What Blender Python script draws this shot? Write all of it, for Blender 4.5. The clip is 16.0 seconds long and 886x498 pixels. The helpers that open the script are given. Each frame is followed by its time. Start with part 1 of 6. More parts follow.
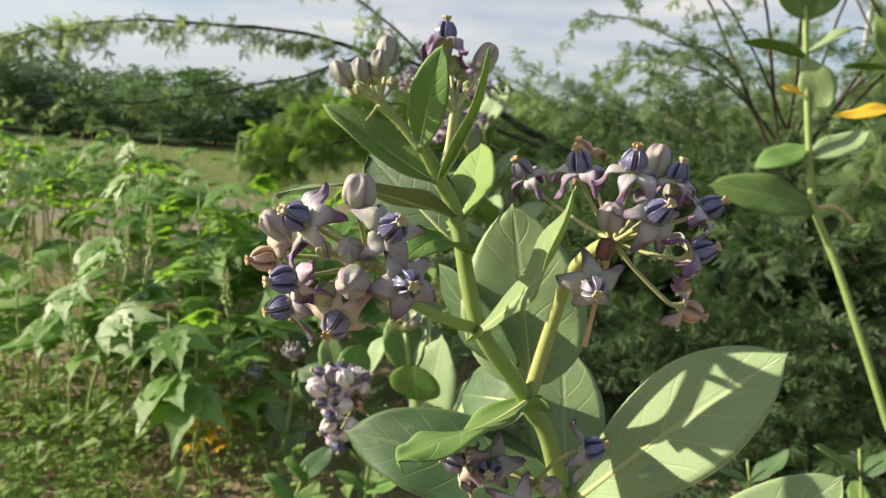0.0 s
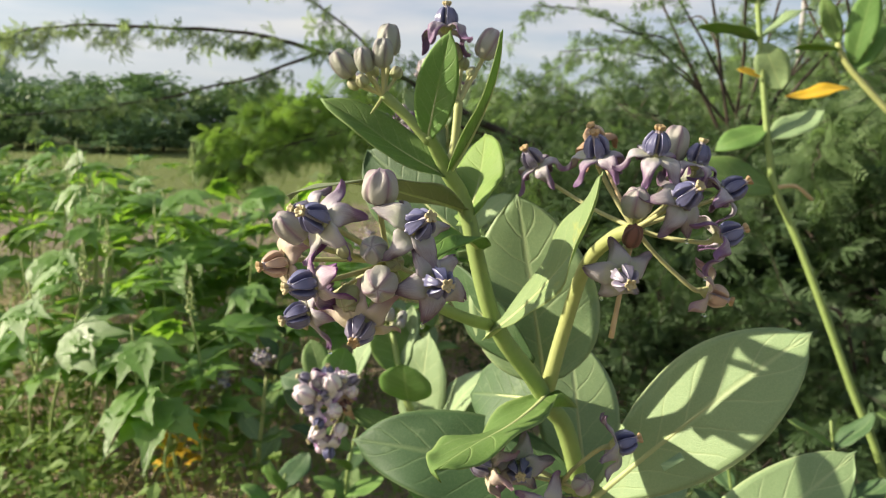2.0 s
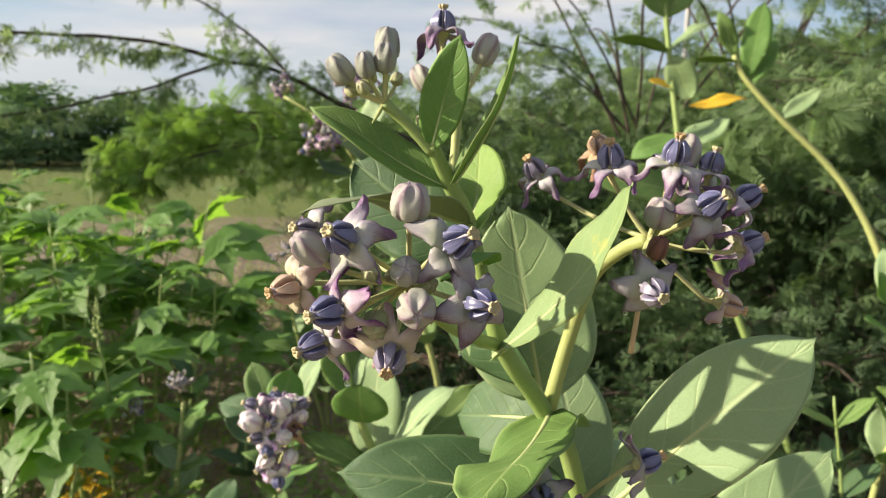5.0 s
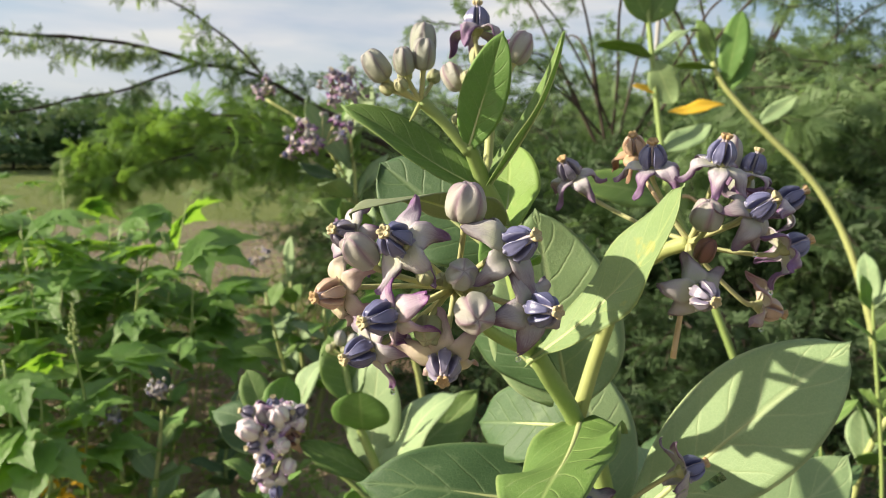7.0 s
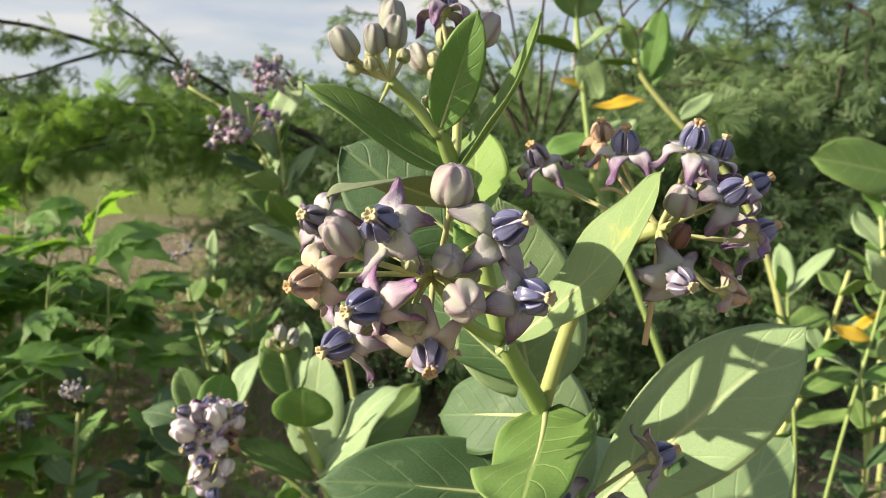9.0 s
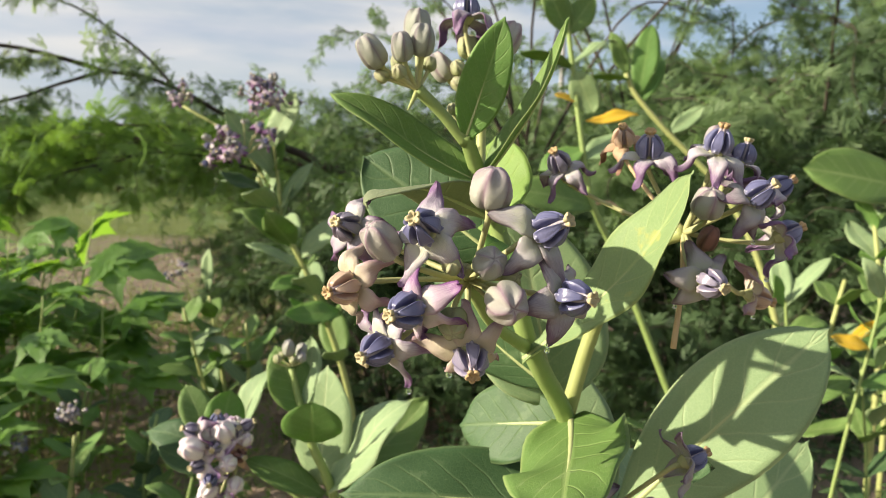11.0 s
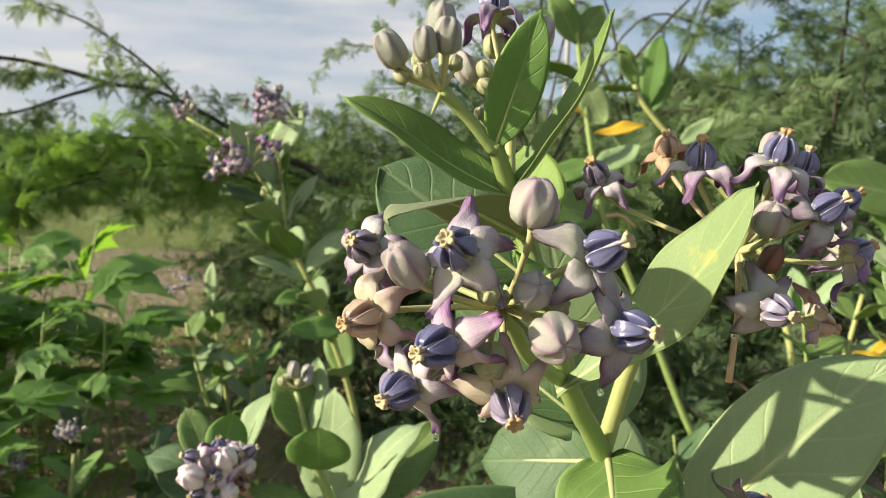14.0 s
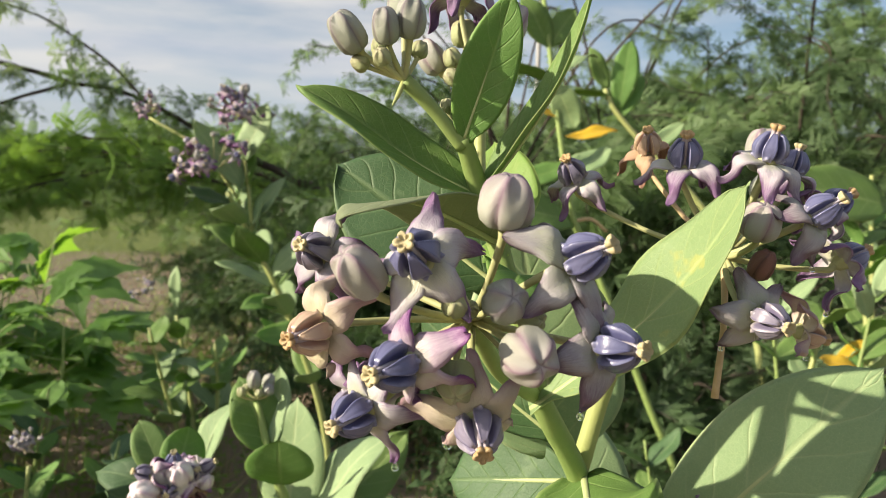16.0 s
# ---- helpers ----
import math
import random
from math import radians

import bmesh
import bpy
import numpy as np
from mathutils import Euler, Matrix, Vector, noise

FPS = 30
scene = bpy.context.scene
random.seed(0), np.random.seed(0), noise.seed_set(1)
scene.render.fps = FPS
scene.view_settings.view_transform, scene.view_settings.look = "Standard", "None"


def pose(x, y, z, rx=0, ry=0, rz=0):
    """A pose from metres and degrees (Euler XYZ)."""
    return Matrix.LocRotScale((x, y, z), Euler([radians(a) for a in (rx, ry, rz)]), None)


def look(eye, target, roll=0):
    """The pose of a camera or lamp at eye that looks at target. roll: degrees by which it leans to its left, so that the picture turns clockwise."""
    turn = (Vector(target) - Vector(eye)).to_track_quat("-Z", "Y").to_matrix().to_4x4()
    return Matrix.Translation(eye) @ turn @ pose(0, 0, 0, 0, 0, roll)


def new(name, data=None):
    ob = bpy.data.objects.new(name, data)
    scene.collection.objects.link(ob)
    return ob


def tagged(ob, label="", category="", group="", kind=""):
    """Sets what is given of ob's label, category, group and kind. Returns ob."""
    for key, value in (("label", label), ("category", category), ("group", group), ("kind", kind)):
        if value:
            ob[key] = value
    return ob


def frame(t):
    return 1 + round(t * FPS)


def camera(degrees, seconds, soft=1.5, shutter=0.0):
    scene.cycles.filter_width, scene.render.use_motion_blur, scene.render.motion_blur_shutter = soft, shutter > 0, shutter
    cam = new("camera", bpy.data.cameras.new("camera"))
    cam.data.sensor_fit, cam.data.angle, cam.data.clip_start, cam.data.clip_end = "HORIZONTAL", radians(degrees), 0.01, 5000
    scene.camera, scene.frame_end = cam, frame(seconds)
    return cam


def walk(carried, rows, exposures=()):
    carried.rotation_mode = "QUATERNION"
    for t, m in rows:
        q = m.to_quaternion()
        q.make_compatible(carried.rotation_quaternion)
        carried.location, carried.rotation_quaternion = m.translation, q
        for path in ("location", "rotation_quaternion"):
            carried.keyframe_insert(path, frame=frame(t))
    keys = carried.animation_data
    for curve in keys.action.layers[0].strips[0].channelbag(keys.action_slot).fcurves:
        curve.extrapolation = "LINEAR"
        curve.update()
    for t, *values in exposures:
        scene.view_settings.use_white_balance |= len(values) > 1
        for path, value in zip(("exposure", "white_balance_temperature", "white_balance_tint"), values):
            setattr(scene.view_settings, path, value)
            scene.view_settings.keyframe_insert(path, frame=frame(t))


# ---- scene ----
cam = camera(62.7, 16.0, soft=0.7)
METRES, EYE, TILT, LEAN, TURN = 0.31, 1.2, -9.0, -4.5, 0.0
ROWS = [
    (0, 0, -0, 0, -0, 0, 0),
    (0.5, -0.0319, 0.0122, 0.0128, -0.78, 0.04, 0.65),
    (1, -0.0557, 0.0185, 0.0146, -1.5, -0.11, 1.54),
    (1.5, -0.0745, 0.0316, 0.0117, -2.31, -0.28, 2.28),
    (2, -0.1043, 0.0615, 0.0024, -3.34, -0.39, 2.82),
    (2.5, -0.1371, 0.0804, 0.0196, -4.44, -0.41, 3.31),
    (3, -0.17, 0.0835, 0.0252, -5.56, -0.4, 3.79),
    (3.5, -0.1954, 0.0867, 0.0198, -6.99, -0.32, 4.11),
    (4, -0.2201, 0.1073, 0.0233, -8.67, -0.1, 4.26),
    (6.5, -0.3481, 0.2217, 0.0242, -12.29, -0.06, 4.39),
    (7, -0.3727, 0.2243, 0.0307, -12.92, 0.14, 4.39),
    (7.5, -0.4149, 0.2183, 0.0342, -13.58, 0.24, 4.33),
    (8, -0.4332, 0.221, 0.047, -14.8, 0.19, 4.38),
    (8.5, -0.4342, 0.2607, 0.036, -16.85, -0.36, 4.49),
    (9, -0.4377, 0.2879, 0.0262, -19.01, -0.84, 4.64),
    (11.5, -0.5017, 0.3202, 0.0166, -19.73, 0.66, 5.53),
    (12, -0.4991, 0.3467, 0.0441, -19.2, 0.64, 5.94),
    (12.5, -0.5033, 0.392, 0.0244, -19.16, 0.78, 5.62),
    (13, -0.5019, 0.4176, 0.0019, -19.29, 1.03, 5.34),
    (13.5, -0.4805, 0.4301, 0.0233, -19.33, 1.27, 5.46),
    (14, -0.4816, 0.4415, 0.0318, -19.42, 1.46, 5.5),
    (14.5, -0.4894, 0.4828, 0.0256, -19.85, 1.61, 5.13),
    (15, -0.4953, 0.5159, 0.0189, -20.48, 1.64, 4.88),
    (15.5, -0.4592, 0.5302, 0.0275, -21.16, 1.52, 5.19),
    (16, -0.4397, 0.526, 0.0345, -21.69, 1.54, 5.47),
]
walk(cam, [(t, pose(0, 0, EYE, TILT, LEAN, TURN) @ pose(METRES * x, METRES * y, METRES * z, 90 + pitch, roll, yaw)) for t, x, y, z, yaw, pitch, roll in ROWS], [(0.0, 1.07), (4.0, 1.10), (9.0, 1.10), (16.0, 1.01)])
cam.data.dof.use_dof = True
cam.data.dof.focus_distance = 0.27
cam.data.dof.aperture_fstop = 22.0

# ---- world, sun ----
TO_SUN = Vector((-0.923, 0.089, 0.380)).normalized()
EL, AZ = math.asin(TO_SUN.z), math.atan2(TO_SUN.x, TO_SUN.y)


class G:
    """A small writer of node trees."""

    def __init__(self, tree):
        self.t = tree
        tree.nodes.clear()

    def n(self, kind, ins=None, **props):
        node = self.t.nodes.new(kind)
        for k, v in props.items():
            if k == "operation":
                node.operation = v
            elif k == "use_clamp":
                node.use_clamp = v
            elif k == "data_type":
                node.data_type = v
            elif k == "blend_type":
                node.blend_type = v
            elif k == "feature":
                node.feature = v
        for k, v in (ins or {}).items():
            if isinstance(v, bpy.types.NodeSocket):
                self.t.links.new(v, node.inputs[k])
            else:
                node.inputs[k].default_value = v
        return node

    def math(self, op, a, b=0.0, c=0.0, clamp=False):
        return self.n("ShaderNodeMath", {0: a, 1: b, 2: c}, operation=op, use_clamp=clamp).outputs[0]

    def ramp(self, fac, stops):
        node = self.n("ShaderNodeValToRGB", {0: fac})
        el = node.color_ramp.elements
        while len(el) < len(stops):
            el.new(0.5)
        for e, (p, c) in zip(el, stops):
            e.position, e.color = p, (*c, 1) if len(c) == 3 else c
        return node.outputs[0]

    def mix(self, fac, a, b, blend="MIX"):
        node = self.n("ShaderNodeMix", {0: fac}, data_type="RGBA", blend_type=blend)
        for i, v in ((6, a), (7, b)):
            if isinstance(v, bpy.types.NodeSocket):
                self.t.links.new(v, node.inputs[i])
            else:
                node.inputs[i].default_value = (*v, 1)
        return node.outputs[2]

    def noise(self, vec, scale, detail=3.0, rough=0.55):
        return self.n("ShaderNodeTexNoise", {"Vector": vec, "Scale": scale, "Detail": detail, "Roughness": rough}).outputs[0]


def make_world():
    w = bpy.data.worlds.new("sky")
    w.use_nodes = True
    g = G(w.node_tree)
    sky = g.n("ShaderNodeTexSky")
    sky.sky_type, sky.sun_disc, sky.sun_elevation, sky.sun_rotation, sky.dust_density = "NISHITA", False, EL, AZ, 2.0
    co = g.n("ShaderNodeTexCoord").outputs["Generated"]
    flat = g.n("ShaderNodeMapping", {"Vector": co, "Scale": (1.3, 1.3, 7.0)}).outputs[0]
    big = g.noise(flat, 1.6, 6.0, 0.55)
    cover = g.ramp(big, [(0.36, (0, 0, 0)), (0.60, (1, 1, 1))])
    z = g.n("ShaderNodeSeparateXYZ", {0: co}).outputs[2]
    band = g.ramp(z, [(0.0, (0.25, 0.25, 0.25)), (0.06, (0.45, 0.45, 0.45)), (0.16, (1, 1, 1)), (0.30, (0.8, 0.8, 0.8)), (1.0, (0.65, 0.65, 0.65))])
    cover = g.math("MULTIPLY", cover, band)
    body = g.ramp(g.noise(flat, 3.1, 4.0, 0.5), [(0.35, (4.4, 4.6, 5.1)), (0.65, (6.0, 5.8, 5.55))])
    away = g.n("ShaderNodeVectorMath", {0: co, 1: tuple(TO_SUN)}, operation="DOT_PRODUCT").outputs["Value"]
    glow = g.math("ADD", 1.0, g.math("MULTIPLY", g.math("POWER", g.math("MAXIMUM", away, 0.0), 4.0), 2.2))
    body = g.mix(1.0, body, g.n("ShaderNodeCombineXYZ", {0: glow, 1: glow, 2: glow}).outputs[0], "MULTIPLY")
    haze = g.mix(g.ramp(z, [(0.0, (0.6, 0.6, 0.6)), (0.28, (0, 0, 0))]), sky.outputs[0], (3.95, 4.8, 6.1))
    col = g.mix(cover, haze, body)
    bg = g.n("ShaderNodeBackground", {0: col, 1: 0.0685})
    out = g.n("ShaderNodeOutputWorld", {0: bg.outputs[0]})
    scene.world = w


make_world()
sun = new("sun", bpy.data.lights.new("sun", "SUN"))
sun.data.energy, sun.data.angle, sun.data.color = 5.0, radians(0.8), (1.0, 0.88, 0.70)
sun.matrix_world = look(TO_SUN * 60, (0, 0, 0))


# ---- materials ----
def material(name):
    m = bpy.data.materials.new(name)
    m.use_nodes = True
    return m, G(m.node_tree)


def finish(g, col, rough=0.5, bump=None, bump_strength=0.3, bump_distance=0.001, translucent=0.0, trans_col=None, spec=0.4, metal=0.0):
    ins = {"Base Color": col, "Roughness": rough, "Specular IOR Level": spec, "Metallic": metal}
    normal = None
    if bump is not None:
        normal = g.n("ShaderNodeBump", {"Height": bump, "Strength": bump_strength, "Distance": bump_distance}).outputs[0]
        ins["Normal"] = normal
    surf = g.n("ShaderNodeBsdfPrincipled", ins).outputs[0]
    if translucent > 0:
        tins = {"Color": trans_col if trans_col is not None else col}
        if normal is not None:
            tins["Normal"] = normal
        tr = g.n("ShaderNodeBsdfTranslucent", tins).outputs[0]
        surf = g.n("ShaderNodeMixShader", {0: translucent, 1: surf, 2: tr}).outputs[0]
    g.n("ShaderNodeOutputMaterial", {0: surf})


def leaf_material(name, a, b, vein, trans, transl=0.25, rough=0.55, veins=7.0, vein_amount=0.42, spec=0.35, scale=1.0, blotch=None):
    """Blade with side veins that run off the midrib; colours a to b from leaf to leaf and in mottles."""
    m, g = material(name)
    uv = g.n("ShaderNodeUVMap").outputs[0]
    xyz = g.n("ShaderNodeSeparateXYZ", {0: uv})
    u, v = xyz.outputs[0], xyz.outputs[1]
    off = g.math("ABSOLUTE", g.math("SUBTRACT", v, 0.5))
    obj = g.n("ShaderNodeTexCoord").outputs["Object"]
    rnd = g.n("ShaderNodeObjectInfo").outputs["Random"]
    wob = g.noise(obj, 40.0 * scale, 2.0)
    ph = g.math("ADD", g.math("SUBTRACT", g.math("MULTIPLY", u, veins), g.math("MULTIPLY", off, 3.4)), g.math("MULTIPLY", wob, 0.35))
    saw = g.math("ABSOLUTE", g.math("SUBTRACT", g.math("FRACT", ph), 0.5))
    line = g.ramp(saw, [(0.0, (1, 1, 1)), (0.045, (0.25, 0.25, 0.25)), (0.10, (0, 0, 0))])
    fade = g.ramp(off, [(0.0, (1, 1, 1)), (0.34, (0.6, 0.6, 0.6)), (0.47, (0, 0, 0))])
    rib = g.ramp(off, [(0.0, (1, 1, 1)), (0.018, (0.7, 0.7, 0.7)), (0.04, (0, 0, 0))])
    net = g.n("ShaderNodeTexVoronoi", {"Vector": obj, "Scale": 430.0 * scale}, feature="DISTANCE_TO_EDGE").outputs[0]
    net = g.ramp(net, [(0.0, (1, 1, 1)), (0.12, (0, 0, 0))])
    margin = g.ramp(off, [(0.468, (0, 0, 0)), (0.492, (1, 1, 1))])
    strokes = g.math("MAXIMUM", g.math("MULTIPLY", line, fade), g.math("MAXIMUM", rib, margin))
    mott = g.noise(obj, 28.0 * scale, 6.0, 0.65)
    grain = g.noise(obj, 420.0 * scale, 3.0, 0.6)
    fac = g.math("ADD", g.math("MULTIPLY", mott, 0.6), g.math("MULTIPLY", rnd, 0.5), clamp=True)
    fac = g.math("ADD", fac, g.math("MULTIPLY", g.math("SUBTRACT", grain, 0.5), 0.5), clamp=True)
    col = g.mix(fac, a, b)
    if blotch:
        spot = g.ramp(g.noise(obj, 55.0 * scale, 3.0, 0.6), [(0.64, (0, 0, 0)), (0.70, (1, 1, 1))])
        col = g.mix(g.math("MULTIPLY", spot, blotch[0]), col, blotch[1])
    dust = g.ramp(g.noise(obj, 900.0 * scale, 2.0, 0.6), [(0.62, (0, 0, 0)), (0.72, (1, 1, 1))])
    col = g.mix(g.math("MULTIPLY", dust, 0.22), col, vein)
    col = g.mix(g.math("MULTIPLY", net, 0.11), col, vein)
    col = g.mix(g.math("MULTIPLY", strokes, vein_amount), col, vein)
    height = g.math("ADD", g.math("MULTIPLY", strokes, -1.0), g.math("ADD", g.math("MULTIPLY", net, -0.15), g.math("MULTIPLY", mott, 0.6)))
    r = g.math("ADD", rough - 0.08, g.math("MULTIPLY", mott, 0.18))
    finish(g, col, r, height, 0.42, 0.0010 / scale, transl, g.mix(0.35, trans, col), spec)
    return m


def plain(name, a, b, scale, rough=0.6, bump=0.3, dist=0.001, translucent=0.0, spec=0.35, stretch=(1, 1, 1)):
    m, g = material(name)
    obj = g.n("ShaderNodeMapping", {"Vector": g.n("ShaderNodeTexCoord").outputs["Object"], "Scale": stretch}).outputs[0]
    rnd = g.n("ShaderNodeObjectInfo").outputs["Random"]
    fine, broad = g.noise(obj, scale * 6, 3.0), g.noise(obj, scale, 4.0)
    fac = g.math("ADD", g.math("MULTIPLY", broad, 0.7), g.math("ADD", g.math("MULTIPLY", fine, 0.25), g.math("MULTIPLY", rnd, 0.25)))
    fac = g.math("SUBTRACT", fac, 0.15, clamp=True)
    finish(g, g.mix(fac, a, b), rough, g.math("ADD", fine, broad), bump, dist, translucent, None, spec)
    return m


def petal_material(name, base, body, tip, transl=0.22, reach=0.0):
    """Pigment runs from the pale foot to the dark tip (u), in streaks and blotches."""
    m, g = material(name)
    xyz = g.n("ShaderNodeSeparateXYZ", {0: g.n("ShaderNodeUVMap").outputs[0]})
    u, v = xyz.outputs[0], xyz.outputs[1]
    obj = g.n("ShaderNodeTexCoord").outputs["Object"]
    rnd = g.n("ShaderNodeObjectInfo").outputs["Random"]
    n1, n2 = g.noise(obj, 130.0, 4.0), g.noise(obj, 900.0, 3.0, 0.7)
    streak = g.noise(g.n("ShaderNodeCombineXYZ", {0: g.math("MULTIPLY", u, 3.0), 1: g.math("MULTIPLY", v, 22.0), 2: g.math("MULTIPLY", rnd, 9.0)}).outputs[0], 1.6, 3.0)
    off = g.math("ABSOLUTE", g.math("SUBTRACT", v, 0.5))
    along = g.math("ADD", u, g.math("ADD", g.math("MULTIPLY", g.math("SUBTRACT", n1, 0.5), 0.55), g.math("MULTIPLY", g.math("SUBTRACT", rnd, 0.5), 0.45)))
    along = g.math("ADD", along, g.math("ADD", reach, g.math("MULTIPLY", g.math("SUBTRACT", streak, 0.5), 0.5)))
    along = g.math("ADD", along, g.math("MULTIPLY", g.ramp(off, [(0.30, (0, 0, 0)), (0.5, (1, 1, 1))]), 0.30))
    col = g.ramp(along, [(0.14, base), (0.52, body), (0.74, g_mid(body, tip)), (0.98, tip)])
    spots = g.ramp(n2, [(0.60, (0, 0, 0)), (0.72, (1, 1, 1))])
    col = g.mix(g.math("MULTIPLY", spots, 0.25), col, (0.27, 0.20, 0.17))
    r = g.math("ADD", 0.36, g.math("MULTIPLY", n1, 0.26))
    finish(g, col, r, g.math("ADD", g.math("ADD", g.math("MULTIPLY", n1, 1.6), g.math("MULTIPLY", streak, 0.7)), g.math("MULTIPLY", n2, 0.35)), 0.5, 0.0008, transl, None, 0.4)
    return m


def g_mid(a, b):
    return tuple(0.6 * p + 0.4 * q for p, q in zip(a, b))


def seam_material(name, face, seam, top, width=0.16, rough=0.45, transl=0.1, seam_amount=1.0):
    """Five sectors round an axis (u in each), with pigment along their seams, and a tinge to the top (v)."""
    m, g = material(name)
    xyz = g.n("ShaderNodeSeparateXYZ", {0: g.n("ShaderNodeUVMap").outputs[0]})
    u, v = xyz.outputs[0], xyz.outputs[1]
    obj = g.n("ShaderNodeTexCoord").outputs["Object"]
    rnd = g.n("ShaderNodeObjectInfo").outputs["Random"]
    n1 = g.noise(obj, 150.0, 4.0)
    edge = g.math("ABSOLUTE", g.math("SUBTRACT", g.math("FRACT", g.math("MULTIPLY", u, 5.0)), 0.5))
    s = g.ramp(g.math("ADD", edge, g.math("MULTIPLY", g.math("SUBTRACT", n1, 0.5), 0.08)), [(0.0, (1, 1, 1)), (width * 0.28, (0.55, 0.55, 0.55)), (width, (0, 0, 0))])
    n2 = g.noise(obj, 800.0, 3.0, 0.7)
    t = g.ramp(g.math("ADD", v, g.math("MULTIPLY", g.math("SUBTRACT", n1, 0.5), 0.4)), [(0.35, (0, 0, 0)), (0.95, (1, 1, 1))])
    col = g.mix(g.math("MULTIPLY", t, g.math("ADD", 0.40, g.math("MULTIPLY", rnd, 0.5))), face, top)
    rise = g.ramp(v, [(0.0, (0.2, 0.2, 0.2)), (0.45, (1, 1, 1))])
    col = g.mix(g.math("MULTIPLY", g.math("MULTIPLY", s, rise), seam_amount), col, seam)
    col = g.mix(g.math("MULTIPLY", n1, 0.28), col, g.mix(0.5, face, seam))
    col = g.mix(g.math("MULTIPLY", g.ramp(n2, [(0.60, (0, 0, 0)), (0.72, (1, 1, 1))]), 0.25), col, (0.28, 0.22, 0.15))
    finish(g, col, g.math("ADD", rough - 0.12, g.math("MULTIPLY", n1, 0.24)), g.math("ADD", n1, g.math("MULTIPLY", n2, 0.4)), 0.4, 0.0007, transl, None, 0.5)
    return m


M_LEAF = leaf_material("calotropis_leaf", (0.088, 0.172, 0.038), (0.155, 0.252, 0.068), (0.38, 0.46, 0.18), (0.30, 0.52, 0.06), 0.30, blotch=(0.15, (0.30, 0.33, 0.20)))
# shaded copy of the leaf: its dark green holds the missing sunlight
M_LEAF_SHADED = leaf_material("shaded_calotropis_leaf", (0.030, 0.072, 0.024), (0.058, 0.115, 0.044), (0.17, 0.24, 0.10), (0.16, 0.34, 0.05), 0.14, blotch=(0.3, (0.17, 0.24, 0.12)))
# lit copy of the leaf: sunlight put into a brighter base colour
M_LEAF_LIT = leaf_material("lit_calotropis_leaf", (0.185, 0.310, 0.065), (0.255, 0.380, 0.105), (0.42, 0.50, 0.18), (0.42, 0.62, 0.06), 0.38, blotch=(0.3, (0.32, 0.38, 0.12)))
M_LEAF_OLIVE = leaf_material("olive_leaf_back", (0.165, 0.205, 0.105), (0.225, 0.260, 0.145), (0.36, 0.40, 0.22), (0.26, 0.33, 0.12), 0.28, blotch=(0.3, (0.25, 0.23, 0.15)))
M_LEAF_YOUNG = leaf_material("young_calotropis_leaf", (0.105, 0.225, 0.050), (0.155, 0.285, 0.075), (0.34, 0.45, 0.15), (0.30, 0.55, 0.04), 0.38, blotch=(0.2, (0.24, 0.30, 0.14)))
M_LEAF_PALE = leaf_material("waxy_calotropis_leaf", (0.185, 0.285, 0.130), (0.260, 0.360, 0.180), (0.46, 0.53, 0.28), (0.32, 0.50, 0.10), 0.22, blotch=(0.15, (0.40, 0.45, 0.22)))
M_LEAF_SPOT = leaf_material("spotted_calotropis_leaf", (0.190, 0.285, 0.115), (0.265, 0.350, 0.170), (0.45, 0.53, 0.22), (0.32, 0.54, 0.06), 0.30, blotch=(0.55, (0.42, 0.40, 0.10)))
M_LEAF_YELLOW = leaf_material("yellowed_leaf", (0.66, 0.42, 0.02), (0.76, 0.55, 0.05), (0.75, 0.55, 0.2), (0.85, 0.60, 0.03), 0.4)
M_LEAF_BUSH = leaf_material("lobed_leaf", (0.085, 0.190, 0.034), (0.175, 0.310, 0.072), (0.25, 0.36, 0.13), (0.34, 0.62, 0.03), 0.42, rough=0.36, veins=5.0, vein_amount=0.35, spec=0.5, scale=0.4)
M_STEM = plain("green_stem", (0.165, 0.245, 0.062), (0.285, 0.35, 0.125), 60.0, 0.55, 0.3, 0.0008, 0.05)
M_STEM_PALE = plain("pale_stem", (0.27, 0.31, 0.095), (0.38, 0.40, 0.165), 50.0, 0.55, 0.3, 0.0008, 0.05)
M_STEM_DRY = plain("dry_stalk", (0.40, 0.28, 0.14), (0.52, 0.40, 0.24), 60.0, 0.7, 0.4, 0.001)
M_STEM_BUSH = plain("bush_stem", (0.23, 0.32, 0.09), (0.37, 0.43, 0.16), 25.0, 0.55, 0.3, 0.002)
M_PEDICEL = plain("pedicel_green", (0.34, 0.36, 0.14), (0.47, 0.45, 0.25), 80.0, 0.55, 0.2, 0.0005, 0.1)
M_RIB = plain("midrib_pale", (0.36, 0.42, 0.17), (0.48, 0.52, 0.26), 60.0, 0.5, 0.2, 0.0006, 0.15)
M_PETAL = petal_material("petal_lilac", (0.47, 0.47, 0.35), (0.41, 0.385, 0.405), (0.175, 0.095, 0.195), 0.14, 0.17)
M_PETAL_VIVID = petal_material("petal_purple", (0.50, 0.48, 0.38), (0.45, 0.36, 0.42), (0.165, 0.060, 0.185), 0.16, 0.20)
M_PETAL_GREY = petal_material("petal_greyed", (0.35, 0.37, 0.27), (0.36, 0.34, 0.345), (0.16, 0.105, 0.150))
M_PETAL_PEACH = petal_material("petal_fading", (0.52, 0.46, 0.31), (0.50, 0.42, 0.34), (0.36, 0.23, 0.26))
M_PETAL_WHITE = petal_material("petal_whitish", (0.74, 0.70, 0.60), (0.72, 0.64, 0.68), (0.36, 0.20, 0.40))
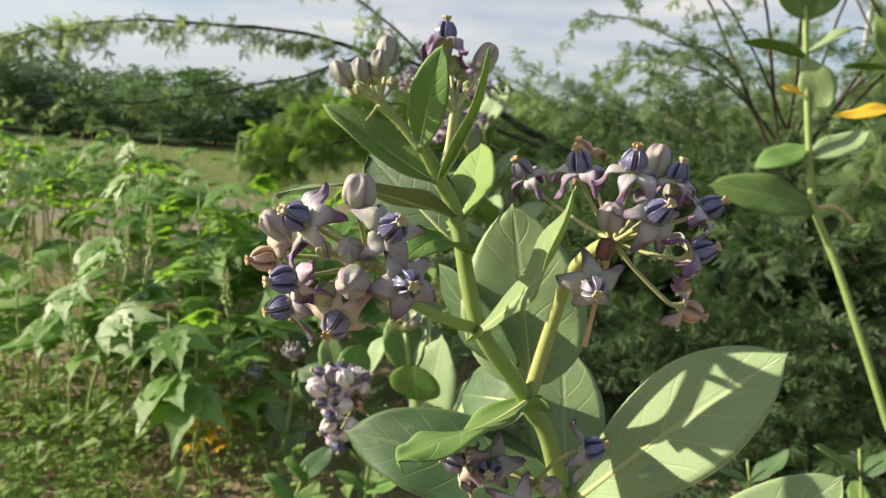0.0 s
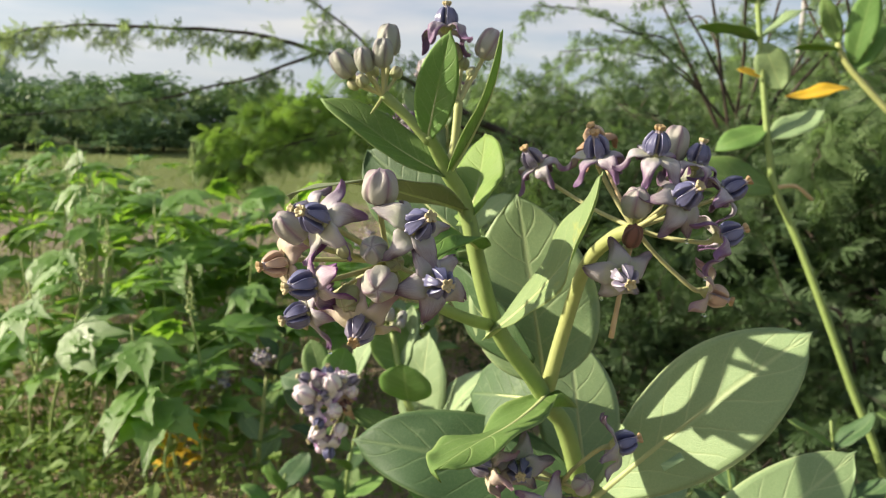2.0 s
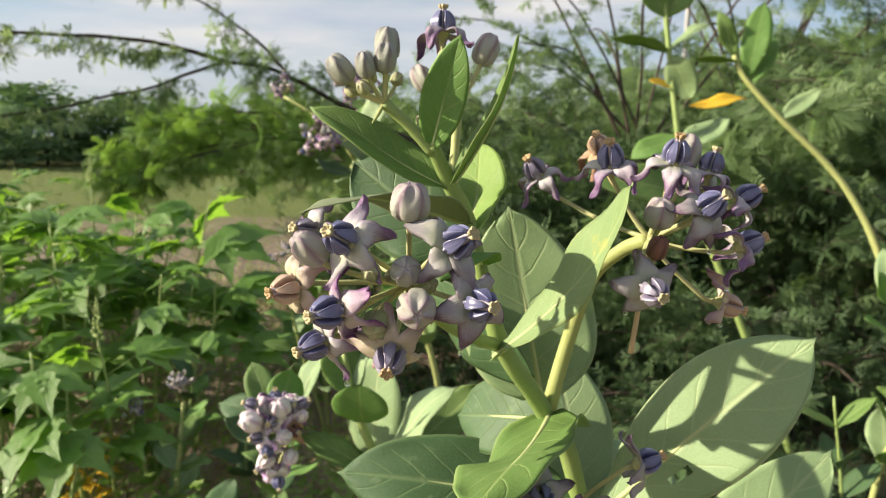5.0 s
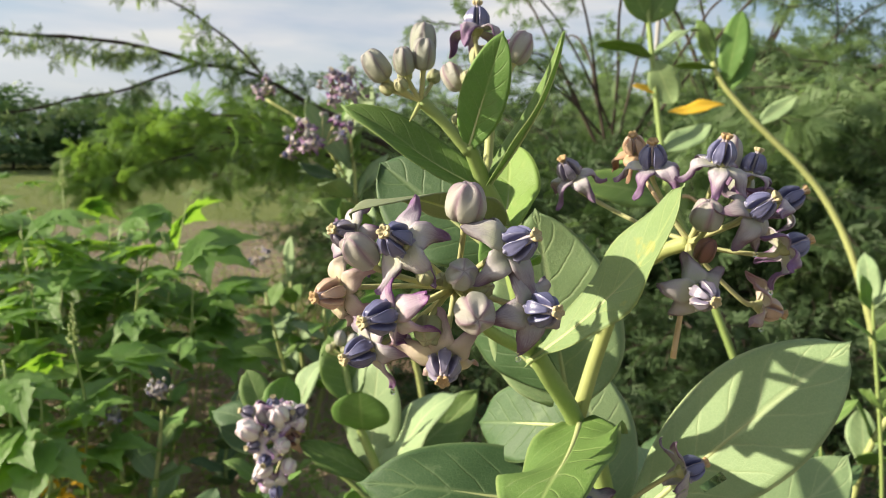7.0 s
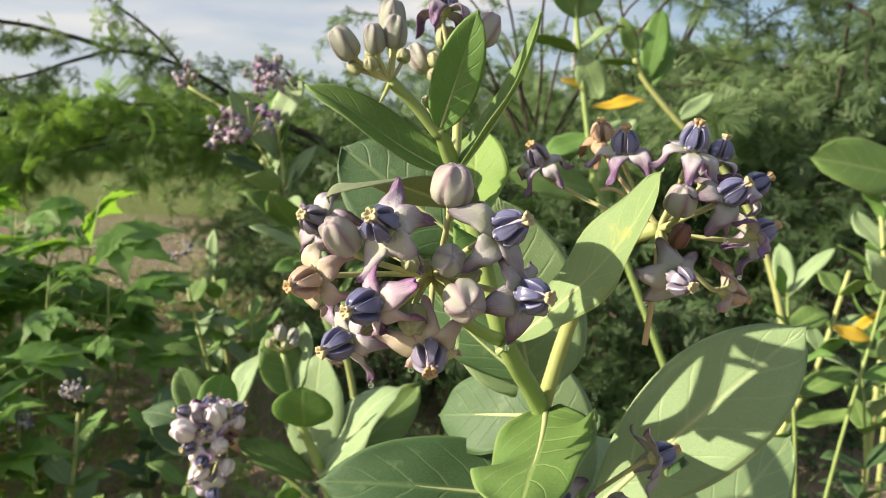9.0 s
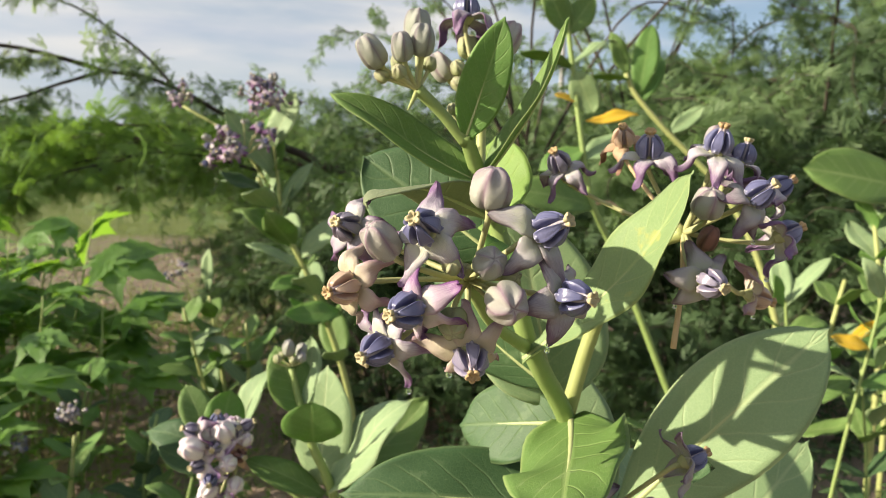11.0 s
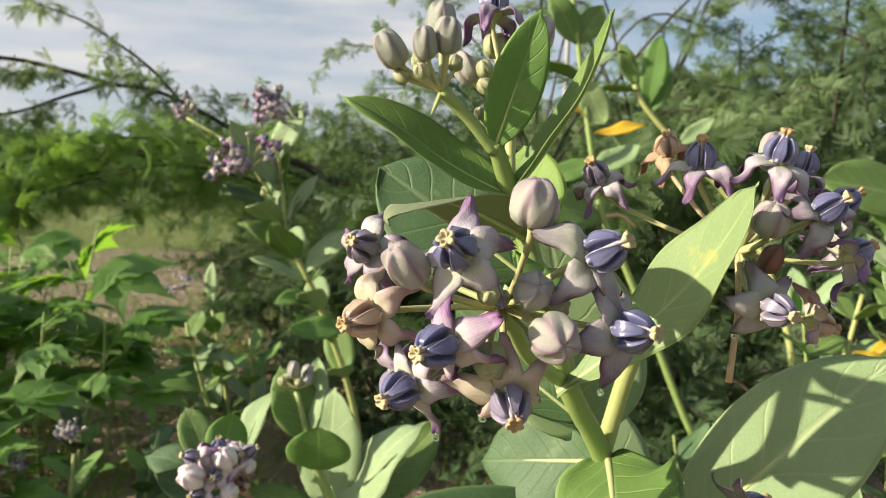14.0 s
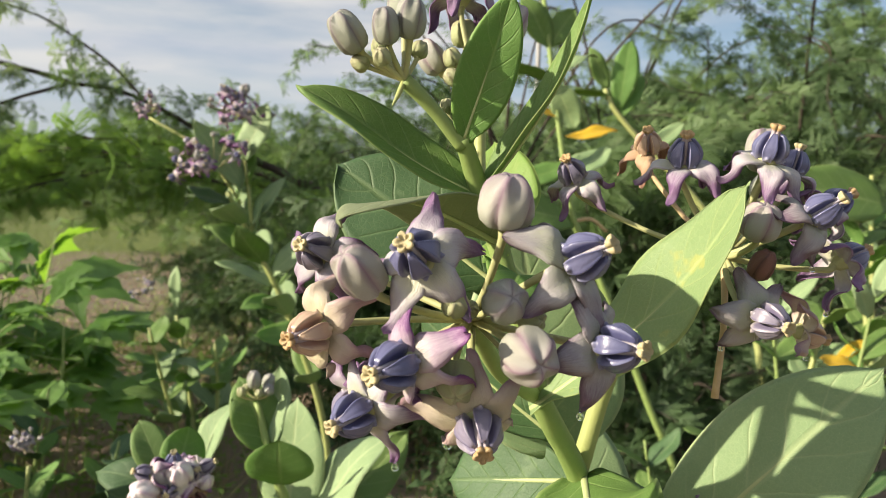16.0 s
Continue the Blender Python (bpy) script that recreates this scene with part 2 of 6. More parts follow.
M_PETAL_DRY = petal_material("petal_withered", (0.50, 0.36, 0.22), (0.46, 0.30, 0.19), (0.30, 0.16, 0.11))
def lobe_material(name, face, rim, foot, rough=0.34, transl=0.08):
    """Fleshy crown lobes: a paler panel in each (u), dark ridges along its rims, pale at the foot."""
    m, g = material(name)
    xyz = g.n("ShaderNodeSeparateXYZ", {0: g.n("ShaderNodeUVMap").outputs[0]})
    obj = g.n("ShaderNodeTexCoord").outputs["Object"]
    n1, n2 = g.noise(obj, 240.0, 4.0), g.noise(obj, 1000.0, 3.0, 0.7)
    off = g.math("ABSOLUTE", g.math("SUBTRACT", xyz.outputs[0], 0.5))
    off = g.math("ADD", off, g.math("MULTIPLY", g.math("SUBTRACT", n1, 0.5), 0.12))
    edge = g.ramp(off, [(0.0, (0.45, 0.45, 0.45)), (0.20, (0.50, 0.50, 0.50)), (0.29, (0.85, 0.85, 0.85)), (0.315, (0.9, 0.9, 0.9)), (0.34, (0.0, 0.0, 0.0)), (0.37, (0.0, 0.0, 0.0)), (0.40, (0.8, 0.8, 0.8)), (0.5, (0.9, 0.9, 0.9))])
    low = g.ramp(g.math("ADD", xyz.outputs[1], g.math("MULTIPLY", g.math("SUBTRACT", n1, 0.5), 0.2)), [(0.02, (1, 1, 1)), (0.22, (0.0, 0.0, 0.0))])
    rnd = g.n("ShaderNodeObjectInfo").outputs["Random"]
    base = g.mix(g.math("MULTIPLY", rnd, 0.6), face, g.mix(0.7, face, rim))
    col = g.mix(low, g.mix(edge, base, rim), foot)
    col = g.mix(g.math("MULTIPLY", n1, 0.25), col, foot)
    finish(g, col, g.math("ADD", rough - 0.1, g.math("MULTIPLY", n1, 0.2)), g.math("ADD", n1, g.math("MULTIPLY", n2, 0.4)), 0.35, 0.0005, transl, None, 0.5)
    return m


def column_material(name, side, head):
    """The flower's column, lilac below its cream head (v runs up)."""
    m, g = material(name)
    v = g.n("ShaderNodeSeparateXYZ", {0: g.n("ShaderNodeUVMap").outputs[0]}).outputs[1]
    n1 = g.noise(g.n("ShaderNodeTexCoord").outputs["Object"], 420.0, 4.0)
    v = g.math("ADD", v, g.math("MULTIPLY", g.math("SUBTRACT", n1, 0.5), 0.12))
    col = g.mix(g.ramp(v, [(0.40, (0, 0, 0)), (0.50, (1, 1, 1))]), side, head)
    col = g.mix(g.math("MULTIPLY", n1, 0.55), col, g.mix(0.5, head, (0.12, 0.07, 0.03)))
    finish(g, col, 0.55, n1, 0.5, 0.0006, 0.05)
    return m


M_CORONA = lobe_material("corona_blue", (0.185, 0.190, 0.315), (0.038, 0.042, 0.130), (0.28, 0.275, 0.35))
M_CORONA_PALE = lobe_material("corona_faded", (0.30, 0.275, 0.32), (0.085, 0.072, 0.165), (0.40, 0.365, 0.35))
M_CORONA_TAN = lobe_material("corona_tan", (0.58, 0.45, 0.28), (0.30, 0.17, 0.15), (0.60, 0.50, 0.33))
M_CORONA_DRY = seam_material("corona_withered", (0.17, 0.075, 0.050), (0.06, 0.025, 0.02), (0.13, 0.05, 0.035), 0.3, 0.6, 0.0)
M_STIGMA = column_material("stigma_cream", (0.34, 0.32, 0.40), (0.45, 0.39, 0.22))
M_STIGMA_BROWN = column_material("stigma_brown", (0.40, 0.36, 0.42), (0.42, 0.29, 0.14))
M_BUD = seam_material("bud_lilac", (0.365, 0.375, 0.30), (0.21, 0.105, 0.175), (0.32, 0.25, 0.305), 0.26, 0.42, 0.12, 0.85)
M_BUD_GREY = seam_material("bud_silver", (0.30, 0.325, 0.245), (0.14, 0.095, 0.14), (0.29, 0.265, 0.30), 0.26, 0.42, 0.1, 0.8)
M_BUD_WHITE = seam_material("bud_whitish", (0.74, 0.71, 0.64), (0.46, 0.30, 0.42), (0.66, 0.58, 0.63), 0.26, 0.42, 0.12, 0.85)
M_BUD_GREEN = seam_material("bud_green", (0.33, 0.37, 0.17), (0.25, 0.22, 0.14), (0.42, 0.37, 0.26), 0.28, 0.5, 0.1, 0.75)
def dew_material():
    m, g = material("dew_water")
    surf = g.n("ShaderNodeBsdfPrincipled", {"Base Color": (1, 1, 1, 1), "Roughness": 0.0, "IOR": 1.33, "Transmission Weight": 1.0}).outputs[0]
    g.n("ShaderNodeOutputMaterial", {0: surf})
    return m


M_DEW = dew_material()
M_BARK = plain("mesquite_bark", (0.035, 0.028, 0.022), (0.085, 0.066, 0.050), 14.0, 0.85, 0.8, 0.01, 0.0, 0.2, (1, 1, 0.3))


def foliage_material(name, a, b, trans, transl=0.35):
    m, g = material(name)
    geo = g.n("ShaderNodeNewGeometry").outputs["Random Per Island"]
    rnd = g.n("ShaderNodeObjectInfo").outputs["Random"]
    obj = g.n("ShaderNodeTexCoord").outputs["Object"]
    fac = g.math("ADD", g.math("MULTIPLY", geo, 0.55), g.math("ADD", g.math("MULTIPLY", rnd, 0.4), g.math("MULTIPLY", g.noise(obj, 5.0), 0.2)), clamp=True)
    col = g.mix(fac, a, b)
    finish(g, col, 0.55, None, 0, 0, transl, g.mix(0.5, trans, col), 0.3)
    return m


M_FROND = foliage_material("mesquite_leaflets", (0.062, 0.108, 0.044), (0.160, 0.228, 0.104), (0.24, 0.42, 0.05))
# darker copy of the mesquite leaflets: the thicket's deep shade put into the colour
M_FROND_SHADED = foliage_material("shaded_thicket_leaflets", (0.028, 0.057, 0.022), (0.078, 0.128, 0.048), (0.12, 0.23, 0.04), 0.24)
# paler copy for the canopy: haze and light mixed into the leaflet colour
M_FROND_HAZY = foliage_material("hazy_leaflets", (0.085, 0.142, 0.062), (0.190, 0.268, 0.115), (0.28, 0.46, 0.10), 0.45)
# lightened for the boughs, side light from the sun painted in
M_FROND_LIT = foliage_material("lit_leaflets", (0.150, 0.210, 0.090), (0.265, 0.330, 0.165), (0.36, 0.50, 0.14), 0.5)
# yellow-green copy for sprays in the sun, their brightness held by the colour
M_FROND_SUNLIT = foliage_material("sunny_leaflets", (0.078, 0.160, 0.030), (0.170, 0.285, 0.060), (0.30, 0.50, 0.05), 0.42)
M_FAR = foliage_material("far_foliage", (0.053, 0.117, 0.063), (0.143, 0.229, 0.099), (0.16, 0.28, 0.05), 0.25)
M_WEED = foliage_material("weed_leaves", (0.120, 0.210, 0.045), (0.250, 0.345, 0.105), (0.36, 0.55, 0.05), 0.42)
M_TURF = foliage_material("turf_blades", (0.105, 0.150, 0.040), (0.205, 0.240, 0.080), (0.26, 0.36, 0.08), 0.3)
M_STRAW = foliage_material("straw", (0.34, 0.27, 0.12), (0.50, 0.42, 0.22), (0.4, 0.33, 0.15), 0.2)
M_LITTER = foliage_material("leaf_litter", (0.20, 0.130, 0.090), (0.50, 0.38, 0.29), (0.3, 0.2, 0.1), 0.1)


def ground_material():
    m, g = material("earth_and_turf")
    obj = g.n("ShaderNodeTexCoord").outputs["Object"]
    xyz = g.n("ShaderNodeSeparateXYZ", {0: obj})
    wob = g.noise(obj, 0.5, 5.0, 0.6)
    fine, mid = g.noise(obj, 60.0, 5.0, 0.65), g.noise(obj, 6.0, 5.0, 0.6)
    soil = g.mix(mid, (0.25, 0.185, 0.138), (0.42, 0.325, 0.245))
    soil = g.mix(g.math("MULTIPLY", fine, 0.5), soil, (0.33, 0.26, 0.20))
    track = g.mix(mid, (0.150, 0.124, 0.092), (0.265, 0.222, 0.168))
    turf = g.mix(g.noise(obj, 0.9, 5.0, 0.6), (0.085, 0.120, 0.035), (0.185, 0.195, 0.075))
    turf = g.mix(g.math("MULTIPLY", fine, 0.6), turf, (0.095, 0.135, 0.030))
    y = g.math("ADD", xyz.outputs[1], g.math("MULTIPLY", g.math("SUBTRACT", wob, 0.5), 5.0))
    k1 = g.math("MULTIPLY", g.math("SUBTRACT", y, 5.2), 0.8, clamp=True)
    k2 = g.math("MULTIPLY", g.math("SUBTRACT", y, 10.5), 0.55, clamp=True)
    col = g.mix(k2, g.mix(k1, soil, track), turf)
    weedy = g.ramp(g.noise(obj, 0.8, 6.0, 0.62), [(0.46, (0, 0, 0)), (0.60, (1, 1, 1))])
    near = g.math("MULTIPLY", g.math("SUBTRACT", 1.6, y), 0.5, clamp=True)
    col = g.mix(g.math("MULTIPLY", weedy, near), col, turf)
    finish(g, col, 0.9, g.math("ADD", g.math("MULTIPLY", mid, 2.0), fine), 0.8, 0.02, 0.0, None, 0.15)
    return m


M_GROUND = ground_material()


# ---- mesh helpers ----
def mesh_of(name, verts, faces, uvs=None, smooth=True, flat=()):
    me = bpy.data.meshes.new(name)
    me.from_pydata([tuple(v) for v in verts], [], faces)
    if uvs is not None:
        layer = me.uv_layers.new(name="UVMap")
        idx = np.empty(len(me.loops), dtype=np.int32)
        me.loops.foreach_get("vertex_index", idx)
        layer.data.foreach_set("uv", np.asarray(uvs, dtype=np.float32)[idx].ravel())
    me.polygons.foreach_set("use_smooth", np.array([smooth and k not in flat for k in range(len(me.polygons))]))
    me.update()
    return me


def part(name, me, mat, parent, label="", m=None):
    """Links a mesh (or bmesh) as one object under a thing or a part."""
    if isinstance(me, bmesh.types.BMesh):
        bm, me = me, bpy.data.meshes.new(name)
        bm.to_mesh(me)
        bm.free()
    if not me.materials:
        me.materials.append(mat)
    ob = new(name, me)
    if m is not None:
        ob.matrix_basis = m
    ob.parent = parent
    if me.materials[0] != mat:
        ob.material_slots[0].link = "OBJECT"
        ob.material_slots[0].material = mat
    return tagged(ob, label) if label else ob


def thing(name, at, label, category, group=""):
    ob = new(name)
    ob.empty_display_size = 0.05
    ob.location = at
    return tagged(ob, label, category, group)


def world_part(name, me, mat, parent, label=""):
    """A part whose mesh is written in world coordinates."""
    top, shift = parent, Vector((0, 0, 0))
    while top is not None:
        shift += top.location
        top = top.parent
    return part(name, me, mat, parent, label, Matrix.Translation(-shift))


def smooth_path(pts, per=6):
    """A Catmull-Rom line through the points."""
    p = [Vector(q) for q in pts]
    if len(p) < 3:
        return [p[0].lerp(p[-1], k / per) for k in range(per + 1)]
    p = [2 * p[0] - p[1]] + p + [2 * p[-1] - p[-2]]
    out = []
    for i in range(1, len(p) - 2):
        a, b, c, d = p[i - 1 : i + 3]
        for k in range(per):
            t = k / per
            out.append(0.5 * (2 * b + (c - a) * t + (2 * a - 5 * b + 4 * c - d) * t * t + (3 * b - a - 3 * c + d) * t**3))
    return out + [p[-2]]


def tube_data(path, radii, segs=8, bumps=0.0, seed=0):
    """Vertices and faces of a tapered tube with closed ends; radii are spread evenly along it."""
    rng = random.Random(seed)
    n = len(path)
    verts, faces, up = [], [], None
    for i, p in enumerate(path):
        t = (path[min(i + 1, n - 1)] - path[max(i - 1, 0)]).normalized()
        if up is None:
            up = t.orthogonal().normalized()
        up = (up - t * up.dot(t)).normalized()
        side = t.cross(up)
        f = i / (n - 1) * (len(radii) - 1)
        j = min(int(f), len(radii) - 2)
        r = radii[j] + (radii[j + 1] - radii[j]) * (f - j)
        for k in range(segs):
            a = 2 * math.pi * k / segs
            rr = r * (1 + bumps * rng.uniform(-1, 1))
            verts.append(p + up * math.cos(a) * rr + side * math.sin(a) * rr)
    for i in range(n - 1):
        for k in range(segs):
            a, b = i * segs + k, i * segs + (k + 1) % segs
            faces.append((a, b, b + segs, a + segs))
    faces.append(tuple(range(segs - 1, -1, -1)))
    faces.append(tuple((n - 1) * segs + k for k in range(segs)))
    return verts, faces


def tube(name, pts, radii, segs=8, per=6, bumps=0.0, seed=0):
    v, f = tube_data(smooth_path(pts, per), radii, segs, bumps, seed)
    return mesh_of(name, v, f)


def blade_width(u, obovate=0.0, foot=0.30):
    """Half-outline of a blade: broad, with a pointed tip and a blunt foot."""
    p, q = 0.50 + 1.2 * obovate, 0.70
    top = (p / (p + q)) ** p * (q / (p + q)) ** q
    w = u**p * max(0.0, 1 - u) ** q / top
    return max(w, foot * (1 - u * 4)) if u < 0.25 else w


def leaf_data(length, width, sag=0.0, fold=0.1, curl=0.0, wave=0.02, seed=0, nu=18, nv=10, thick=0.0005, obovate=0.15, twist=0.0, hole=None):
    """A thick blade along +x from the foot at the origin to the tip, its face towards +z."""
    rng = random.Random(seed)
    ph, ph2 = rng.uniform(0, 6), rng.uniform(0, 6)
    grid = []
    for i in range(nu + 1):
        u = i / nu
        half = 0.5 * width * blade_width(u, obovate)
        half = max(half, 0.0006)
        tw = twist * (u - 0.3)
        row = []
        for j in range(nv + 1):
            v = 2 * j / nv - 1
            y = v * half
            z = sag * length * 4 * u * (1 - u) + curl * length * max(0, u - 0.55) ** 2 * 5
            z += fold * abs(y) * (1.0 - 0.25 * abs(v)) * (1 - 0.4 * u)
            z += wave * width * (v * v) * (math.sin(9 * u + ph + v) + 0.6 * math.sin(17 * u + ph2 - 2 * v))
            x = u * length + 0.06 * length * (abs(v) ** 1.5) * (0.4 - u) * 0.6
            c, s = math.cos(tw), math.sin(tw)
            zc = sag * length * 4 * u * (1 - u)
            row.append(Vector((x, y * c - (z - zc) * s, zc + y * s + (z - zc) * c)))
        grid.append(row)
    verts, uvs, faces = [], [], []
    for side in (1, -1):
        for i in range(nu + 1):
            for j in range(nv + 1):
                a = grid[min(i + 1, nu)][j] - grid[max(i - 1, 0)][j]
                b = grid[i][min(j + 1, nv)] - grid[i][max(j - 1, 0)]
                nrm = a.cross(b)
                nrm = nrm.normalized() if nrm.length > 1e-9 else Vector((0, 0, 1))
                verts.append(grid[i][j] + nrm * (thick * 0.5 * side))
                uvs.append((i / nu, j / nv))
    w, top = nv + 1, (nu + 1) * (nv + 1)
    for i in range(nu):
        for j in range(nv):
            if hole and (i, j) in hole:
                continue
            q = (i * w + j, (i + 1) * w + j, (i + 1) * w + j + 1, i * w + j + 1)
            faces.append(q)
            faces.append(tuple(top + k for k in reversed(q)))
    for i in range(nu):
        for j, flip in ((0, False), (nv, True)):
            a, b = i * w + j, (i + 1) * w + j
            q = (a, top + a, top + b, b)
            faces.append(q[::-1] if flip else q)
    for j in range(nv):
        a, b = j, j + 1
        faces.append((a, b, top + b, top + a))
        a, b = nu * w + j, nu * w + j + 1
        faces.append((b, a, top + a, top + b))
    ribs = [grid[i][nv // 2] for i in range(nu + 1)]
    return verts, faces, uvs, ribs


def frame_of(base, tip, normal):
    x = (Vector(tip) - Vector(base)).normalized()
    z = Vector(normal)
    z = (z - x * z.dot(x)).normalized()
    y = z.cross(x)
    m = Matrix((x, y, z)).transposed().to_4x4()
    m.translation = Vector(base)
    return m


def grow_leaf(plant, base, tip, width, normal, mat, sag=0.0, fold=0.12, curl=0.0, wave=0.02, seed=0, obovate=0.15, rib=0.0017, label="", twist=0.0, hole=None):
    """One leaf of its own shape from its foot to its tip (world), facing the normal, with its midrib."""
    base, tip = Vector(base), Vector(tip)
    v, f, uv, ribs = leaf_data((tip - base).length, width, sag, fold, curl, wave, seed, obovate=obovate, twist=twist, hole=hole, nu=22, nv=12)
    m = Matrix.Translation(-plant.location) @ frame_of(base, tip, normal)
    blade = part("leaf", mesh_of("leaf", v, f, uv), mat, plant, label, m)
    n = len(ribs)
    pv, pf = tube_data([p - Vector((0, 0, rib * 0.25)) for p in ribs[: n - 2]], [rib, rib * 0.75, rib * 0.4, rib * 0.15], 6)
    part("midrib", mesh_of("midrib", pv, pf), M_RIB, blade)
    return blade


# leaves of the plants that stand further off, six shapes shared
LEAF_SET = []
for k in range(6):
    v, f, uv, ribs = leaf_data(1.0, 0.46 + 0.05 * (k % 3), (0.06, -0.05, 0.1, 0.02, -0.08, 0.04)[k], 0.18 + 0.1 * (k % 2), (0.0, -0.25, 0.2)[k % 3], 0.03, k, 12, 6, 0.004)
    LEAF_SET.append(mesh_of("shrub_leaf", v, f, uv))


def set_leaf(plant, base, tip, normal, mat, k, wide=1.0, label=""):
    base, tip = Vector(base), Vector(tip)
    s = (tip - base).length
    m = Matrix.Translation(-plant.location) @ frame_of(base, tip, normal) @ Matrix.Diagonal((s, s * wide, s, 1))
    return part("leaf", LEAF_SET[k % 6], mat, plant, label, m)


# ---- flowers ----
def lathe(name, profile, segs, lobes=0.0, sharp=1.0):
    """profile: (radius, height); five lobes with grooves between; u runs round, v up."""
    verts, uvs, faces = [], [], []
    n = len(profile)
    for i, (r, h) in enumerate(profile):
        for k in range(segs + 1):
            a = 2 * math.pi * k / segs
            dip = 1 - abs(math.sin(2.5 * a)) ** sharp
            rr = r * (1 - lobes * dip)
            verts.append((rr * math.cos(a), rr * math.sin(a), h))
            uvs.append(((a / (2 * math.pi) + 0.0), i / (n - 1)))
    w = segs + 1
    for i in range(n - 1):
        for k in range(segs):
            faces.append((i * w + k, i * w + k + 1, (i + 1) * w + k + 1, (i + 1) * w + k))
    return mesh_of(name, verts, faces, uvs)


def petal_mesh(length, width, start, end, twist, seed, nu=16, nv=8, cup=0.25, recoil=0.0, hold=0.1):
    """A pointed lobe that leaves the foot outwards and bends back; start and end are degrees of its rise."""
    rng = random.Random(seed)
    ph = rng.uniform(0, 6)
    rim, x, z = set(), 0.0028, 0.0004
    verts, uvs, faces = [], [], []
    for i in range(nu + 1):
        u = i / nu
        q = min(1.0, max(0.0, (u - hold) / 0.5))
        ang = radians(start + (end - start) * q * q * (3 - 2 * q) + recoil * max(0.0, u - 0.66) / 0.34)
        if i:
            x += math.cos(ang) * length / nu
            z += math.sin(ang) * length / nu
        half = 0.5 * width * float(np.interp(u, (0, 0.25, 0.50, 0.82, 1), (0.72, 0.96, 0.76, 0.42, 0.22)))
        half *= math.sqrt(max(0.06, 1 - max(0.0, (u - 0.84) / 0.16) ** 2))
        t = radians(twist) * u
        for j in range(nv + 1):
            v = 2 * j / nv - 1
            y = v * half
            lift = -cup * half * v * v * (0.25 + 1.2 * u) - 0.0006 * (1 - u) * math.exp(-((v / 0.22) ** 2)) + 0.0010 * u * math.sin(8 * u + ph + 3 * v)
            yy, ll = y * math.cos(t) - lift * math.sin(t), y * math.sin(t) + lift * math.cos(t)
            base = Vector((x - math.sin(ang) * ll, yy, z + math.cos(ang) * ll))
            base += 0.0010 * u * noise.noise_vector(base * 190 + Vector((seed * 3.1, 0, 0)))
            verts.append(base)
            uvs.append((u, j / nv))
    w = nv + 1
    top = len(verts)
    thick = []
    for i in range(nu + 1):
        for j in range(nv + 1):
            a = verts[min(i + 1, nu) * w + j] - verts[max(i - 1, 0) * w + j]
            b = verts[i * w + min(j + 1, nv)] - verts[i * w + max(j - 1, 0)]
            nn = a.cross(b)
            nn = nn.normalized() if nn.length > 1e-9 else Vector((0, 0, 1))
            thick.append(verts[i * w + j] - nn * 0.0007 * (1 - 0.5 * i / nu))
    verts += thick
    uvs += uvs[:top]
    for i in range(nu):
        for j in range(nv):
            q = (i * w + j, (i + 1) * w + j, (i + 1) * w + j + 1, i * w + j + 1)
            faces.append(q)
            faces.append(tuple(top + k for k in reversed(q)))
        for j, flip in ((0, False), (nv, True)):
            a, b = i * w + j, (i + 1) * w + j
            q = (a, top + a, top + b, b)
            rim.add(len(faces))
            faces.append(q[::-1] if flip else q)
    return mesh_of("petal", verts, faces, uvs, True, rim)


PETALS = {
    "reflexed": [petal_mesh(0.0235, 0.0112, 4, en, tw, s, cup=0.50, recoil=rc, hold=0.22) for s, tw, en, rc in ((1, 20, -88, 60), (2, -24, -104, 25), (3, 45, -76, 50), (4, -10, -96, 85), (13, 60, -84, 20))],
    "spread": [petal_mesh(0.0215, 0.0124, 6, en, tw, s, cup=0.40, recoil=rc) for s, tw, en, rc in ((5, 35, -58, 40), (6, -22, -40, 80), (7, 60, -70, 20), (8, 14, -30, 60), (14, -50, -62, 10))],
    "open": [petal_mesh(0.0190, 0.0136, 8, en, tw, s, cup=0.38, recoil=rc, hold=0.0) for s, tw, en, rc in ((9, 30, -30, -50), (10, -42, -48, 30), (11, 18, -16, -80), (12, -26, -40, 50))],
}


